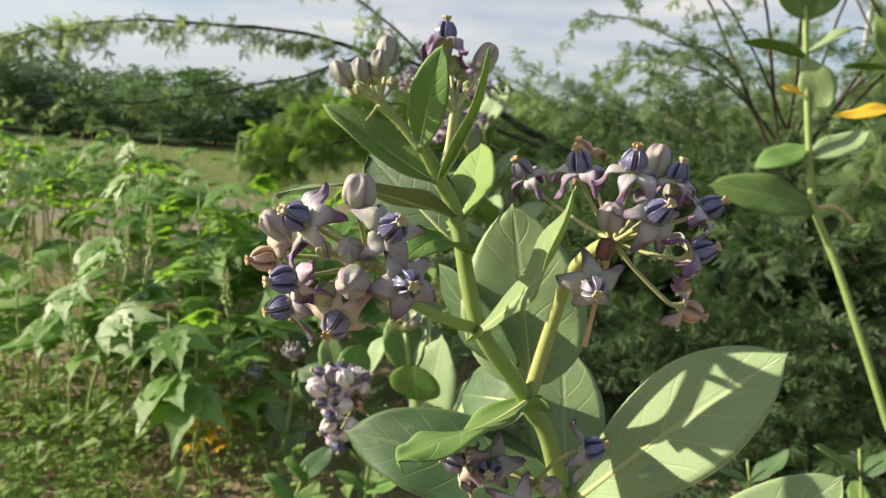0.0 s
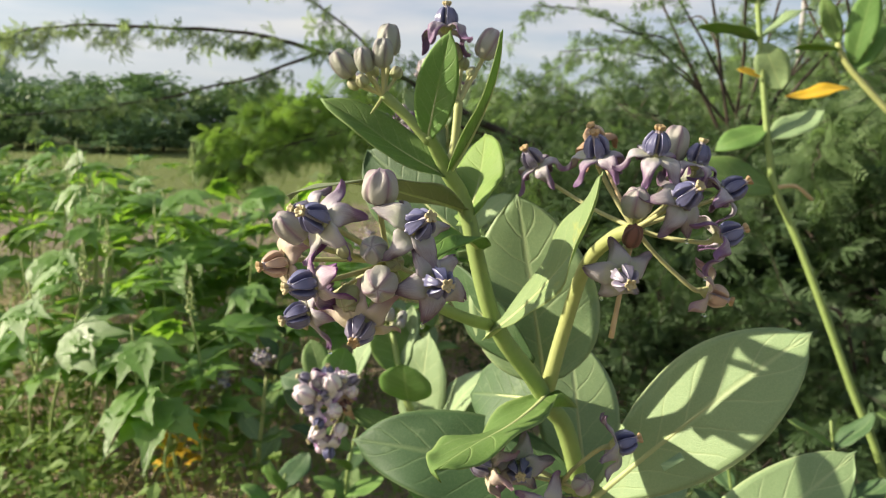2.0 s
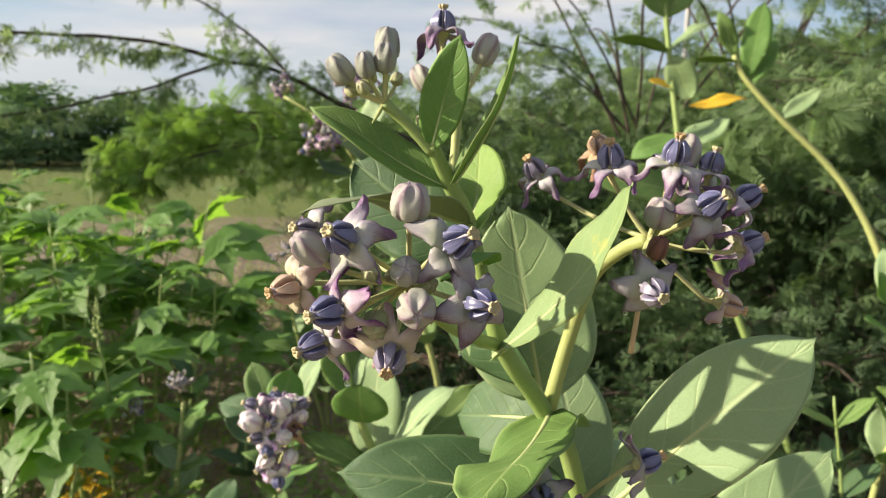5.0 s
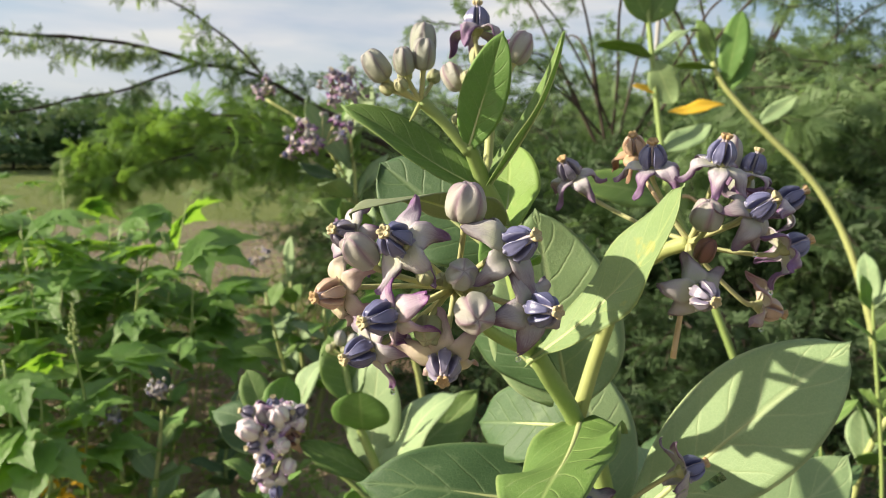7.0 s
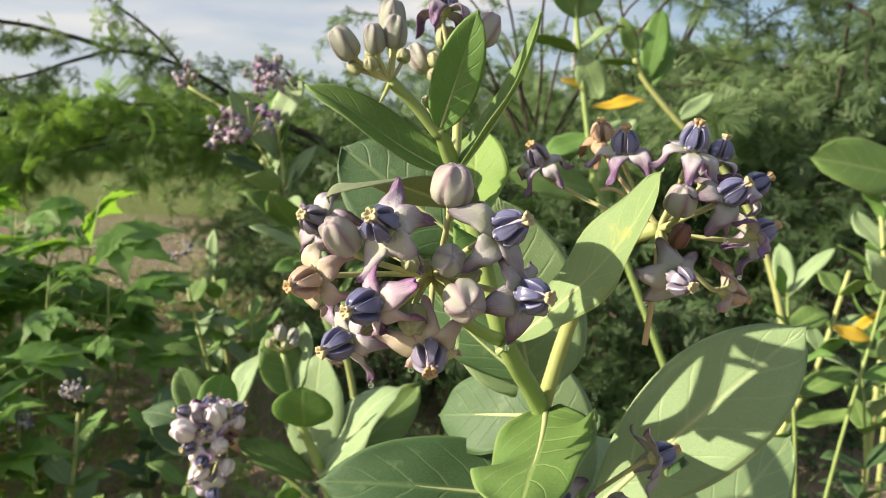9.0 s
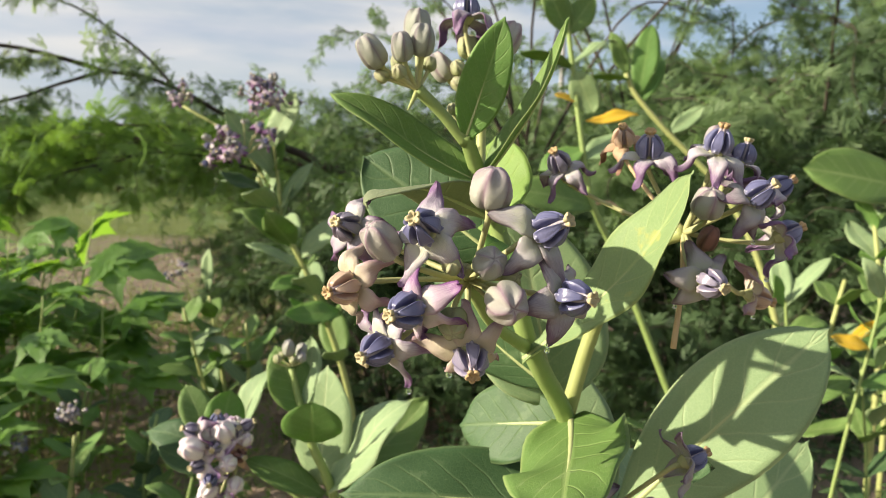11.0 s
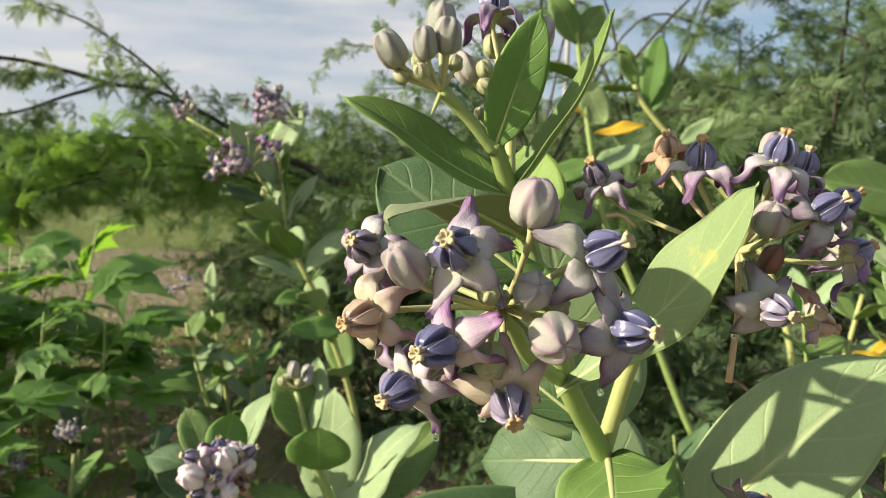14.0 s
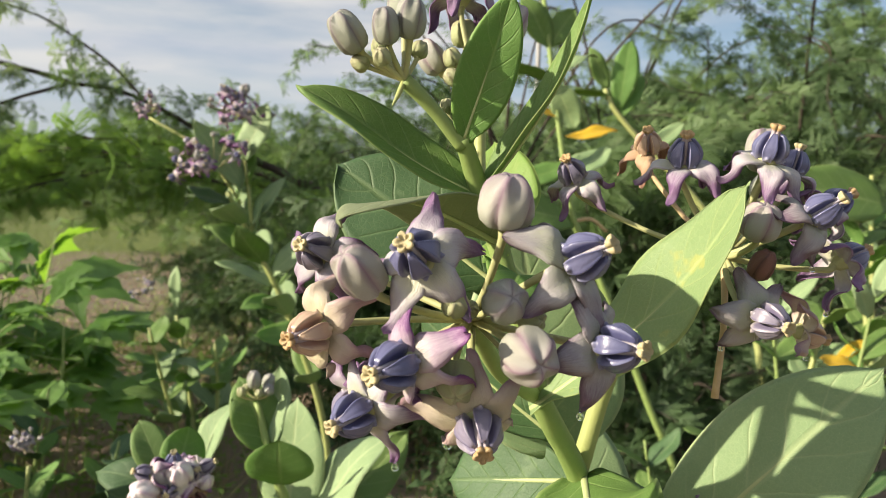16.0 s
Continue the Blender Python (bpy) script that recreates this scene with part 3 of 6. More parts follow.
def corona_mesh():
    """Five fleshy blades about the column, with gaps between: a bulging back, a thin rim, side walls, a curled spur at each foot."""
    verts, uvs, faces = [], [], []
    na, nh = 14, 14
    for k in range(5):
        o = len(verts)
        for i in range(nh + 1):
            h = i / nh
            r0 = 0.0029 + 0.0040 * math.sin(math.pi * (0.13 + 0.84 * h**0.95)) ** 0.85
            reach = radians(31) * (0.80 + 0.20 * math.sin(math.pi * h) - 0.22 * max(0.0, h - 0.55))
            for j in range(na + 1):
                q = 2 * j / na - 1
                wall = max(0.0, (abs(q) - 0.72) / 0.28)
                r = r0 * (1 + 0.07 * math.exp(-(((abs(q) - 0.66) / 0.14) ** 2))) * (1 - wall) + 0.0022 * wall
                ang = radians(72 * k) + reach * (q if abs(q) < 0.72 else math.copysign(0.72 + 0.12 * wall, q))
                spur = math.exp(-((q / 0.35) ** 2)) * max(0.0, 1 - h / 0.22)
                verts.append((r * math.cos(ang) * (1 + 0.55 * spur), r * math.sin(ang) * (1 + 0.55 * spur), 0.0003 + 0.0116 * h + 0.0014 * spur))
                uvs.append((j / na, h))
        w = na + 1
        for i in range(nh):
            for j in range(na):
                faces.append((o + i * w + j, o + i * w + j + 1, o + (i + 1) * w + j + 1, o + (i + 1) * w + j))
        faces.append(tuple(o + j for j in range(na, -1, -1)))
        faces.append(tuple(o + nh * w + j for j in range(w)))
    return mesh_of("corona", verts, faces, uvs)


CORONA = corona_mesh()
STIGMA = lathe("stigma", [(0.0024, 0.0), (0.0026, 0.003), (0.0028, 0.008), (0.0024, 0.0112), (0.0017, 0.0124), (0.0021, 0.0130), (0.0028, 0.0138), (0.0032, 0.0149), (0.0026, 0.0155), (0.0018, 0.0148), (0.0010, 0.0143), (0.0, 0.0143)], 50, 0.42, 0.75)
CALYX = lathe("receptacle", [(0.0, -0.0040), (0.0021, -0.0036), (0.0032, -0.0020), (0.0042, -0.0004), (0.0046, 0.0008), (0.0030, 0.0014), (0.0, 0.0014)], 20, 0.15, 1.0)


def bud_mesh(profile, segs=60, twist=0.4):
    """A closed bud of five petals: grooved between rounded lobes below, pleated into raised seams towards the top."""
    verts, uvs, faces = [], [], []
    n, w = len(profile), segs + 1
    for i, (r, h) in enumerate(profile):
        v = i / (n - 1)
        top = min(1.0, max(0.0, (v - 0.22) / 0.55))
        for k in range(w):
            a = 2 * math.pi * k / segs
            c = abs(math.cos(2.5 * a))
            rr = r * (1.04 - 0.50 * top**1.5 * c**1.5 - 0.24 * (1 - top) * (1 - c) ** 2.0)
            turn = a + twist * v * v
            verts.append((rr * math.cos(turn), rr * math.sin(turn), h))
            uvs.append((a / (2 * math.pi), v))
    for i in range(n - 1):
        for k in range(segs):
            faces.append((i * w + k, i * w + k + 1, (i + 1) * w + k + 1, (i + 1) * w + k))
    return mesh_of("flower_bud", verts, faces, uvs)


BUD = bud_mesh([(0.0, 0.0), (0.32, 0.01), (0.66, 0.10), (0.92, 0.34), (1.04, 0.66), (1.06, 0.96), (1.03, 1.24), (0.95, 1.50), (0.82, 1.70), (0.64, 1.86), (0.44, 1.96), (0.22, 1.97), (0.0, 1.86)])
BUD_LONG = bud_mesh([(0.0, 0.0), (0.30, 0.01), (0.62, 0.12), (0.88, 0.42), (1.0, 0.86), (1.04, 1.30), (1.02, 1.70), (0.94, 2.02), (0.80, 2.28), (0.62, 2.46), (0.42, 2.56), (0.20, 2.56), (0.0, 2.46)], twist=0.6)


def stalk(plant, a, b, leave, radius, mat, name="pedicel", bend=0.25):
    """A flower stalk that leaves a and arrives at b along the direction leave."""
    a, b, d = Vector(a), Vector(b), Vector(leave).normalized()
    span = (b - a).length
    mid = a.lerp(b, 0.5) - d * span * bend * 0.5 + (b - a).normalized() * 0.0
    me = tube(name, [a, mid, b - d * span * 0.12, b], [radius * 1.15, radius * 0.9, radius * 0.95, radius * 1.3], 8, 5)
    return world_part(name, me, mat, plant)


def axis_frame(origin, axis, spin=0.0, s=1.0):
    z = Vector(axis).normalized()
    m = z.to_track_quat("Z", "Y").to_matrix().to_4x4() @ Matrix.Rotation(spin, 4, "Z") @ Matrix.Diagonal((s, s, s, 1))
    m.translation = Vector(origin)
    return m


def flower(plant, centre, tip, hub=None, style="reflexed", petals=None, corona=None, stigma=None, s=1.0, seed=0, label="", missing=0, stalk_mat=None):
    """A five-petalled flower whose crown has its centre and the tip of its axis where given (world)."""
    rng = random.Random(seed)
    axis = (Vector(tip) - Vector(centre)).normalized()
    foot = Vector(centre) - axis * 0.0068 * s
    m = Matrix.Translation(-plant.location) @ axis_frame(foot, axis, rng.uniform(0, 1.2), s)
    head = part("flower", CALYX, M_PEDICEL, plant, label, m)
    part("corona", CORONA, corona or M_CORONA, head)
    part("stigma", STIGMA, stigma or M_STIGMA, head)
    for k in range(5 - missing):
        turn = Matrix.Rotation(2 * math.pi * (k + 0.25) / 5 + rng.uniform(-0.1, 0.1), 4, "Z") @ Matrix.Rotation(radians(rng.uniform(-12, 12)), 4, "Y")
        part("petal", rng.choice(PETALS[style]), petals or M_PETAL, head, "", turn)
    if hub is not None:
        stalk(plant, hub, foot - axis * 0.0034 * s, axis, 0.0014 * s, stalk_mat or M_PEDICEL)
    return head


def bud(plant, centre, r, axis, hub=None, mat=None, tall=False, seed=0, label="", stalk_r=0.0014):
    """A closed bud round its centre; r is its radius."""
    axis = Vector(axis).normalized()
    h = 1.25 if tall else 1.0
    foot = Vector(centre) - axis * r * h
    m = Matrix.Translation(-plant.location) @ axis_frame(foot, axis, random.Random(seed).uniform(0, 6), r)
    ob = part("flower_bud", BUD_LONG if tall else BUD, mat or M_BUD, plant, label, m)
    if hub is not None:
        stalk(plant, hub, foot + axis * r * 0.06, axis, stalk_r * min(1.0, 0.45 + r / 0.012), M_PEDICEL)
    return ob


DROP = lathe("dew_drop", [(0.0, -1.0), (0.55, -0.86), (0.90, -0.45), (1.0, 0.0), (0.88, 0.45), (0.60, 0.85), (0.30, 1.15), (0.0, 1.35)], 16)


def dew(plant, at, r=0.0012):
    m = Matrix.Translation(Vector(at) - plant.location) @ Matrix.Diagonal((r, r, r, 1))
    return part("dew_drop", DROP, M_DEW, plant, "clear drop of water", m)


def low_drop(plant, head, r=0.0012):
    """A drop that hangs from the lowest point of a flower's petals."""
    root = head.matrix_basis
    low = min((root @ petal.matrix_basis @ v.co for petal in head.children if petal.name.startswith("petal") for v in petal.data.vertices), key=lambda q: q.z)
    return dew(plant, plant.location + low - Vector((0, 0, r * 0.9)), r)

# ---- ground ----
def make_ground():
    xs = np.concatenate([[-900, -300, -100, -40], np.linspace(-16, 16, 81), [40, 100, 300, 900]])
    ys = np.concatenate([[-900, -200, -40, -12], np.linspace(-4, 34, 96), [50, 100, 300, 900]])
    verts, faces = [], []
    for y in ys:
        for x in xs:
            h = 0.05 * noise.noise((x * 0.35, y * 0.35, 0)) + 0.02 * noise.noise((x * 1.7, y * 1.7, 3)) if abs(x) < 40 and abs(y) < 45 else 0
            verts.append((x, y, h))
    w = len(xs)
    for j in range(len(ys) - 1):
        for i in range(w - 1):
            faces.append((j * w + i, j * w + i + 1, (j + 1) * w + i + 1, (j + 1) * w + i))
    ob = new("ground", mesh_of("ground", verts, faces))
    ob.data.materials.append(M_GROUND)
    tagged(ob, "bare brown earth with leaf litter, running into dry turf", "ground", kind="structure")


make_ground()


def land(x, y):
    return 0.05 * noise.noise((x * 0.35, y * 0.35, 0)) + 0.02 * noise.noise((x * 1.7, y * 1.7, 3))


# ---- the flowering shrub in the foreground ----
shrub = thing("crown_flower_shrub", (0.27, 0.56, 0.0), "crown flower shrub with waxy leaves and lilac flower umbels", "shrub")
MN, ST3, ST2, TN = (0.070, 0.466, 1.027), (0.032, 0.448, 1.082), (0.012, 0.455, 1.150), (0.000, 0.450, 1.172)
LHUB, RHUB, THUB, THUB2 = Vector((-0.032, 0.384, 1.129)), Vector((0.102, 0.411, 1.147)), Vector((-0.039, 0.441, 1.215)), Vector((0.006, 0.465, 1.214))
world_part("stem", tube("stem", [(0.27, 0.56, -0.02), (0.215, 0.53, 0.5), (0.105, 0.478, 0.945), MN, ST3, ST2, TN, (-0.013, 0.441, 1.194)], [0.0085, 0.0080, 0.0062, 0.0058, 0.0054, 0.0050, 0.0046, 0.0036], 14, 10, 0.02), M_STEM, shrub)
world_part("peduncle", tube("peduncle", [(-0.012, 0.442, 1.190), (-0.026, 0.441, 1.204), THUB], [0.0034, 0.0029, 0.0032], 10, 8), M_STEM, shrub)
world_part("peduncle", tube("peduncle", [TN, (0.004, 0.460, 1.190), THUB2], [0.0030, 0.0026, 0.0028], 10, 8), M_STEM_PALE, shrub)
world_part("peduncle", tube("peduncle", [(0.030, 0.448, 1.080), (0.012, 0.425, 1.090), (-0.012, 0.402, 1.106), LHUB], [0.0040, 0.0034, 0.0032, 0.0036], 10, 8), M_STEM, shrub)
world_part("peduncle", tube("peduncle", [(0.072, 0.470, 1.030), (0.079, 0.462, 1.075), (0.086, 0.448, 1.118), (0.094, 0.428, 1.138), RHUB], [0.0050, 0.0045, 0.0042, 0.0040, 0.0042], 12, 8), M_STEM_PALE, shrub)

# leaves: upper pairs
grow_leaf(shrub, (-0.013, 0.440, 1.192), (-0.004, 0.418, 1.249), 0.024, (-0.25, -1, 0.25), M_LEAF_YOUNG, 0.03, 0.35, 0, 0.02, 1, 0.1, 0.0011, "upright young green leaf")
grow_leaf(shrub, (0.001, 0.448, 1.172), (0.026, 0.402, 1.247), 0.019, (-0.95, 0.10, 0.40), M_LEAF, -0.04, 0.85, 0.05, 0.02, 2, 0.0, 0.0011, "narrow folded young leaf")
grow_leaf(shrub, (-0.001, 0.449, 1.170), (-0.074, 0.456, 1.219), 0.024, (-0.45, -0.50, 0.72), M_LEAF, -0.09, 0.85, -0.15, 0.03, 3, 0.1, 0.0012, "folded green leaf arching outwards")
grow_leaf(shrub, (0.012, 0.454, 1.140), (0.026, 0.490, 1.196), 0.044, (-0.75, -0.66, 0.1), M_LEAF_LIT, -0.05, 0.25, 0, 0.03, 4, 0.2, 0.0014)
grow_leaf(shrub, (0.010, 0.452, 1.150), (-0.082, 0.372, 1.175), 0.046, (0.25, 0.42, 0.88), M_LEAF_OLIVE, 0.02, 0.12, -0.1, 0.03, 5, 0.1, 0.0015)
grow_leaf(shrub, (0.014, 0.460, 1.130), (-0.050, 0.505, 1.182), 0.060, (-0.35, -0.95, 0.25), M_LEAF_SHADED, 0.03, 0.1, 0, 0.03, 6, 0.15, 0.0015)
grow_leaf(shrub, (0.020, 0.450, 1.127), (-0.012, 0.392, 1.142), 0.032, (0.22, -0.10, 0.95), M_LEAF_YOUNG, 0.06, 0.35, -0.2, 0.03, 7, 0.1, 0.0013)
# the long leaf across the middle and the broad one behind it
grow_leaf(shrub, (0.027, 0.444, 1.074), (0.075, 0.366, 1.177), 0.042, (-0.93, -0.02, 0.34), M_LEAF_SPOT, -0.06, 0.30, 0.05, 0.05, 8, 0.42, 0.0017, "long green leaf with yellow specks")
grow_leaf(shrub, (0.075, 0.490, 1.030), (0.052, 0.510, 1.156), 0.088, (-0.25, -0.95, 0.05), M_LEAF_PALE, -0.03, 0.15, 0, 0.03, 9, -0.05, 0.0020)
grow_leaf(shrub, (0.064, 0.480, 1.045), (0.004, 0.530, 1.105), 0.042, (0.2, -0.7, -0.6), M_LEAF_SHADED, 0.05, 0.1, 0, 0.03, 10, 0.1, 0.0016)
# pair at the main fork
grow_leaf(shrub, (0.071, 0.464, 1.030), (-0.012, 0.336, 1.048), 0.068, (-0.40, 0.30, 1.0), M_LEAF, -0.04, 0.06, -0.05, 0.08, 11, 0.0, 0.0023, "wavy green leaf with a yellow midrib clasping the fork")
grow_leaf(shrub, (0.074, 0.475, 1.022), (0.030, 0.540, 1.002), 0.052, (-0.20, -0.85, 0.45), M_LEAF_SHADED, 0.05, 0.15, 0, 0.04, 12, 0.15, 0.0019)
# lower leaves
# turned from the sun; its shade is painted by the darker leaf copy
grow_leaf(shrub, (0.096, 0.472, 0.966), (-0.059, 0.508, 0.983), 0.066, (0.12, -0.80, 0.56), M_LEAF_SHADED, -0.02, 0.14, -0.1, 0.03, 13, 0.1, 0.0022, "broad green leaf darkened as in shade")
grow_leaf(shrub, (0.108, 0.468, 0.955), (0.208, 0.408, 1.092), 0.072, (-0.66, -0.62, 0.42), M_LEAF_PALE, 0.02, 0.06, -0.03, 0.012, 14, 0.36, 0.0026, "broad pale waxy leaf with a chewed hole", hole={(8, 3), (7, 3)})
grow_leaf(shrub, (0.175, 0.505, 0.835), (0.325, 0.518, 0.969), 0.070, (-0.50, -0.72, 0.48), M_LEAF_PALE, 0.03, 0.08, 0, 0.015, 15, 0.2, 0.0026)
grow_leaf(shrub, (0.108, 0.485, 0.950), (0.105, 0.550, 1.046), 0.060, (-0.1, -0.95, 0.25), M_LEAF_PALE, 0.02, 0.1, 0, 0.02, 16, 0.15, 0.0022)
grow_leaf(shrub, (0.150, 0.500, 0.820), (0.040, 0.490, 0.865), 0.075, (-0.2, -0.75, 0.6), M_LEAF_SHADED, 0.04, 0.1, 0, 0.03, 17, 0.15, 0.0022)
grow_leaf(shrub, (0.114, 0.480, 0.935), (0.200, 0.570, 0.955), 0.075, (-0.3, -0.8, 0.5), M_LEAF_PALE, 0.04, 0.1, 0, 0.03, 18, 0.15, 0.0022)

# left umbel
wet = []
flower(shrub, (-0.068, 0.345, 1.156), (-0.074, 0.338, 1.160), LHUB, "spread", M_PETAL, M_CORONA, None, 1.0, 1)
flower(shrub, (-0.081, 0.412, 1.150), (-0.090, 0.404, 1.154), LHUB, "reflexed", M_PETAL, M_CORONA_PALE, None, 0.95, 2)
flower(shrub, (-0.090, 0.376, 1.128), (-0.100, 0.370, 1.127), LHUB, "reflexed", M_PETAL_PEACH, M_CORONA_TAN, M_STIGMA_BROWN, 0.95, 3, "fading peach flower")
flower(shrub, (-0.073, 0.347, 1.124), (-0.082, 0.342, 1.123), LHUB, "spread", M_PETAL_VIVID, M_CORONA, None, 1.0, 4, "flower with vivid purple petals")
wet.append(flower(shrub, (-0.078, 0.368, 1.104), (-0.086, 0.364, 1.102), LHUB, "spread", M_PETAL, M_CORONA, None, 0.95, 5))
flower(shrub, (-0.019, 0.335, 1.156), (-0.015, 0.328, 1.160), LHUB, "spread", M_PETAL_GREY, M_CORONA, None, 1.0, 6)
wet.append(flower(shrub, (-0.010, 0.330, 1.130), (-0.007, 0.321, 1.131), LHUB, "open", M_PETAL_GREY, M_CORONA, None, 1.0, 7))
wet.append(flower(shrub, (-0.046, 0.345, 1.103), (-0.048, 0.338, 1.100), LHUB, "spread", M_PETAL_PEACH, M_CORONA_PALE, M_STIGMA_BROWN, 1.0, 8))
flower(shrub, (-0.072, 0.392, 1.098), (-0.078, 0.390, 1.091), LHUB, "reflexed", M_PETAL, M_CORONA_PALE, None, 0.9, 9)
bud(shrub, (-0.038, 0.350, 1.170), 0.0082, (-0.02, -0.25, 1.0), LHUB, M_BUD, seed=1)
bud(shrub, (-0.040, 0.344, 1.142), 0.0064, (-0.12, -0.9, 0.35), LHUB, M_BUD_GREY, seed=2)
bud(shrub, (-0.037, 0.334, 1.128), 0.0080, (-0.10, -1.0, -0.1), LHUB, M_BUD, seed=3)
bud(shrub, (-0.079, 0.358, 1.149), 0.0068, (-0.6, -0.35, 0.55), LHUB, M_BUD, True, seed=4)
bud(shrub, (-0.054, 0.348, 1.141), 0.0040, (-0.4, -0.8, 0.4), LHUB, M_BUD_GREEN, seed=5)
bud(shrub, (-0.051, 0.352, 1.117), 0.0062, (-0.3, -0.8, -0.5), LHUB, M_BUD_GREEN, seed=6)
bud(shrub, (-0.030, 0.346, 1.136), 0.0040, (0.2, -0.9, 0.2), LHUB, M_BUD_GREEN, seed=7)
bud(shrub, (-0.044, 0.360, 1.137), 0.0030, (-0.2, -0.7, 0.3), LHUB, M_BUD_GREEN, seed=8)
bud(shrub, (-0.026, 0.362, 1.118), 0.0032, (0.1, -0.9, -0.4), LHUB, M_BUD_GREEN, seed=9)

# right umbel
flower(shrub, (0.050, 0.457, 1.183), (0.044, 0.454, 1.190), RHUB, "reflexed", M_PETAL, M_CORONA_PALE, M_STIGMA_BROWN, 0.95, 11)
flower(shrub, (0.085, 0.447, 1.198), (0.080, 0.441, 1.206), RHUB, "reflexed", M_PETAL_DRY, M_CORONA_TAN, M_STIGMA_BROWN, 0.9, 12, "withered brown flower", 1, M_STEM_DRY)
flower(shrub, (0.077, 0.411, 1.192), (0.074, 0.407, 1.201), RHUB, "reflexed", M_PETAL, M_CORONA, M_STIGMA_BROWN, 1.0, 13)
flower(shrub, (0.103, 0.390, 1.195), (0.103, 0.387, 1.204), RHUB, "reflexed", M_PETAL, M_CORONA, M_STIGMA_BROWN, 1.0, 14)
wet.append(flower(shrub, (0.115, 0.372, 1.170), (0.119, 0.365, 1.176), RHUB, "spread", M_PETAL_GREY, M_CORONA, None, 1.0, 15))
flower(shrub, (0.150, 0.395, 1.173), (0.157, 0.392, 1.178), RHUB, "reflexed", M_PETAL, M_CORONA, M_STIGMA_BROWN, 0.95, 16)
wet.append(flower(shrub, (0.143, 0.380, 1.150), (0.152, 0.378, 1.154), RHUB, "reflexed", M_PETAL, M_CORONA, M_STIGMA_BROWN, 0.95, 17))
wet.append(flower(shrub, (0.084, 0.365, 1.127), (0.084, 0.357, 1.126), RHUB, "open", M_PETAL_GREY, M_CORONA_PALE, None, 1.0, 18))
wet.append(flower(shrub, (0.150, 0.403, 1.111), (0.160, 0.399, 1.108), RHUB, "reflexed", M_PETAL_PEACH, M_CORONA_TAN, M_STIGMA_BROWN, 0.95, 19, "drooping faded flower", 2))
flower(shrub, (0.132, 0.404, 1.190), (0.134, 0.403, 1.199), RHUB, "reflexed", M_PETAL, M_CORONA, None, 0.9, 20)
bud(shrub, (0.092, 0.382, 1.164), 0.0078, (-0.15, -0.4, 0.9), RHUB, M_BUD, seed=11)
bud(shrub, (0.090, 0.378, 1.147), 0.0050, (0.0, -0.5, 0.85), RHUB, M_CORONA_DRY, True, seed=12, label="withered brown bud")
bud(shrub, (0.121, 0.412, 1.194), 0.0076, (0.1, 0.1, 1.0), RHUB, M_BUD, True, seed=13)
bud(shrub, (0.140, 0.426, 1.178), 0.0078, (0.4, 0.2, 0.8), RHUB, M_BUD_GREY, seed=14)
world_part("pedicel", tube("pedicel", [RHUB, (0.094, 0.400, 1.120), (0.089, 0.397, 1.088)], [0.0016, 0.0013, 0.0016], 8, 6), M_STEM_DRY, shrub, "bare dry flower stalk")

# top umbels, still mostly in bud
for k, (c, r, ax, mat, tall) in enumerate((
    ((-0.062, 0.443, 1.231), 0.0066, (-0.65, -0.1, 0.7), M_BUD_GREY, True),
    ((-0.050, 0.433, 1.233), 0.0054, (-0.3, -0.25, 0.9), M_BUD_GREY, True),
    ((-0.040, 0.433, 1.237), 0.0061, (-0.05, -0.2, 1.0), M_BUD_GREY, True),
    ((-0.037, 0.450, 1.246), 0.0070, (0.0, 0.1, 1.0), M_BUD_GREY, True),
    ((-0.056, 0.446, 1.221), 0.0038, (-0.8, 0.1, 0.35), M_BUD_GREEN, False),
    ((-0.051, 0.434, 1.222), 0.0036, (-0.5, -0.5, 0.5), M_BUD_GREEN, False),
    ((-0.046, 0.452, 1.229), 0.0040, (-0.2, 0.5, 0.8), M_BUD_GREEN, False),
    ((-0.032, 0.444, 1.228), 0.0036, (0.3, 0.1, 0.9), M_BUD_GREEN, False),
)):
    bud(shrub, c, r, ax, THUB, mat, tall, 20 + k)
world_part("bract", tube("bract", [THUB, (-0.043, 0.437, 1.208), (-0.046, 0.434, 1.204)], [0.0012, 0.0010, 0.0003], 6, 4), M_STEM_PALE, shrub)
flower(shrub, (-0.003, 0.470, 1.264), (-0.003, 0.470, 1.273), THUB2, "reflexed", M_PETAL, M_CORONA, M_STIGMA, 1.0, 30, "open purple flower at the top")
for k, (c, r, ax, mat, tall) in enumerate((
    ((0.023, 0.471, 1.249), 0.0074, (0.35, 0.0, 0.9), M_BUD, True),
    ((0.002, 0.478, 1.244), 0.0062, (-0.1, 0.2, 1.0), M_BUD_GREEN, False),
    ((-0.012, 0.482, 1.232), 0.0066, (-0.5, 0.3, 0.8), M_BUD, True),
    ((-0.007, 0.470, 1.231), 0.0042, (-0.5, 0.0, 0.8), M_BUD_GREEN, False),
    ((-0.008, 0.466, 1.222), 0.0040, (-0.8, 0.0, 0.4), M_BUD_GREEN, False),
    ((0.014, 0.472, 1.232), 0.0036, (0.5, 0.2, 0.8), M_BUD_GREEN, False),
    ((0.009, 0.480, 1.238), 0.0040, (0.2, 0.4, 0.9), M_BUD_GREEN, False),
)):
    bud(shrub, c, r, ax, THUB2, mat, tall, 40 + k)
bud(shrub, (-0.018, 0.447, 1.207), 0.0030, (-0.3, 0, 1), (-0.012, 0.446, 1.196), M_BUD_GREEN, False, 49)

# low umbel at the bottom
DHUB = Vector((0.074, 0.420, 0.992))
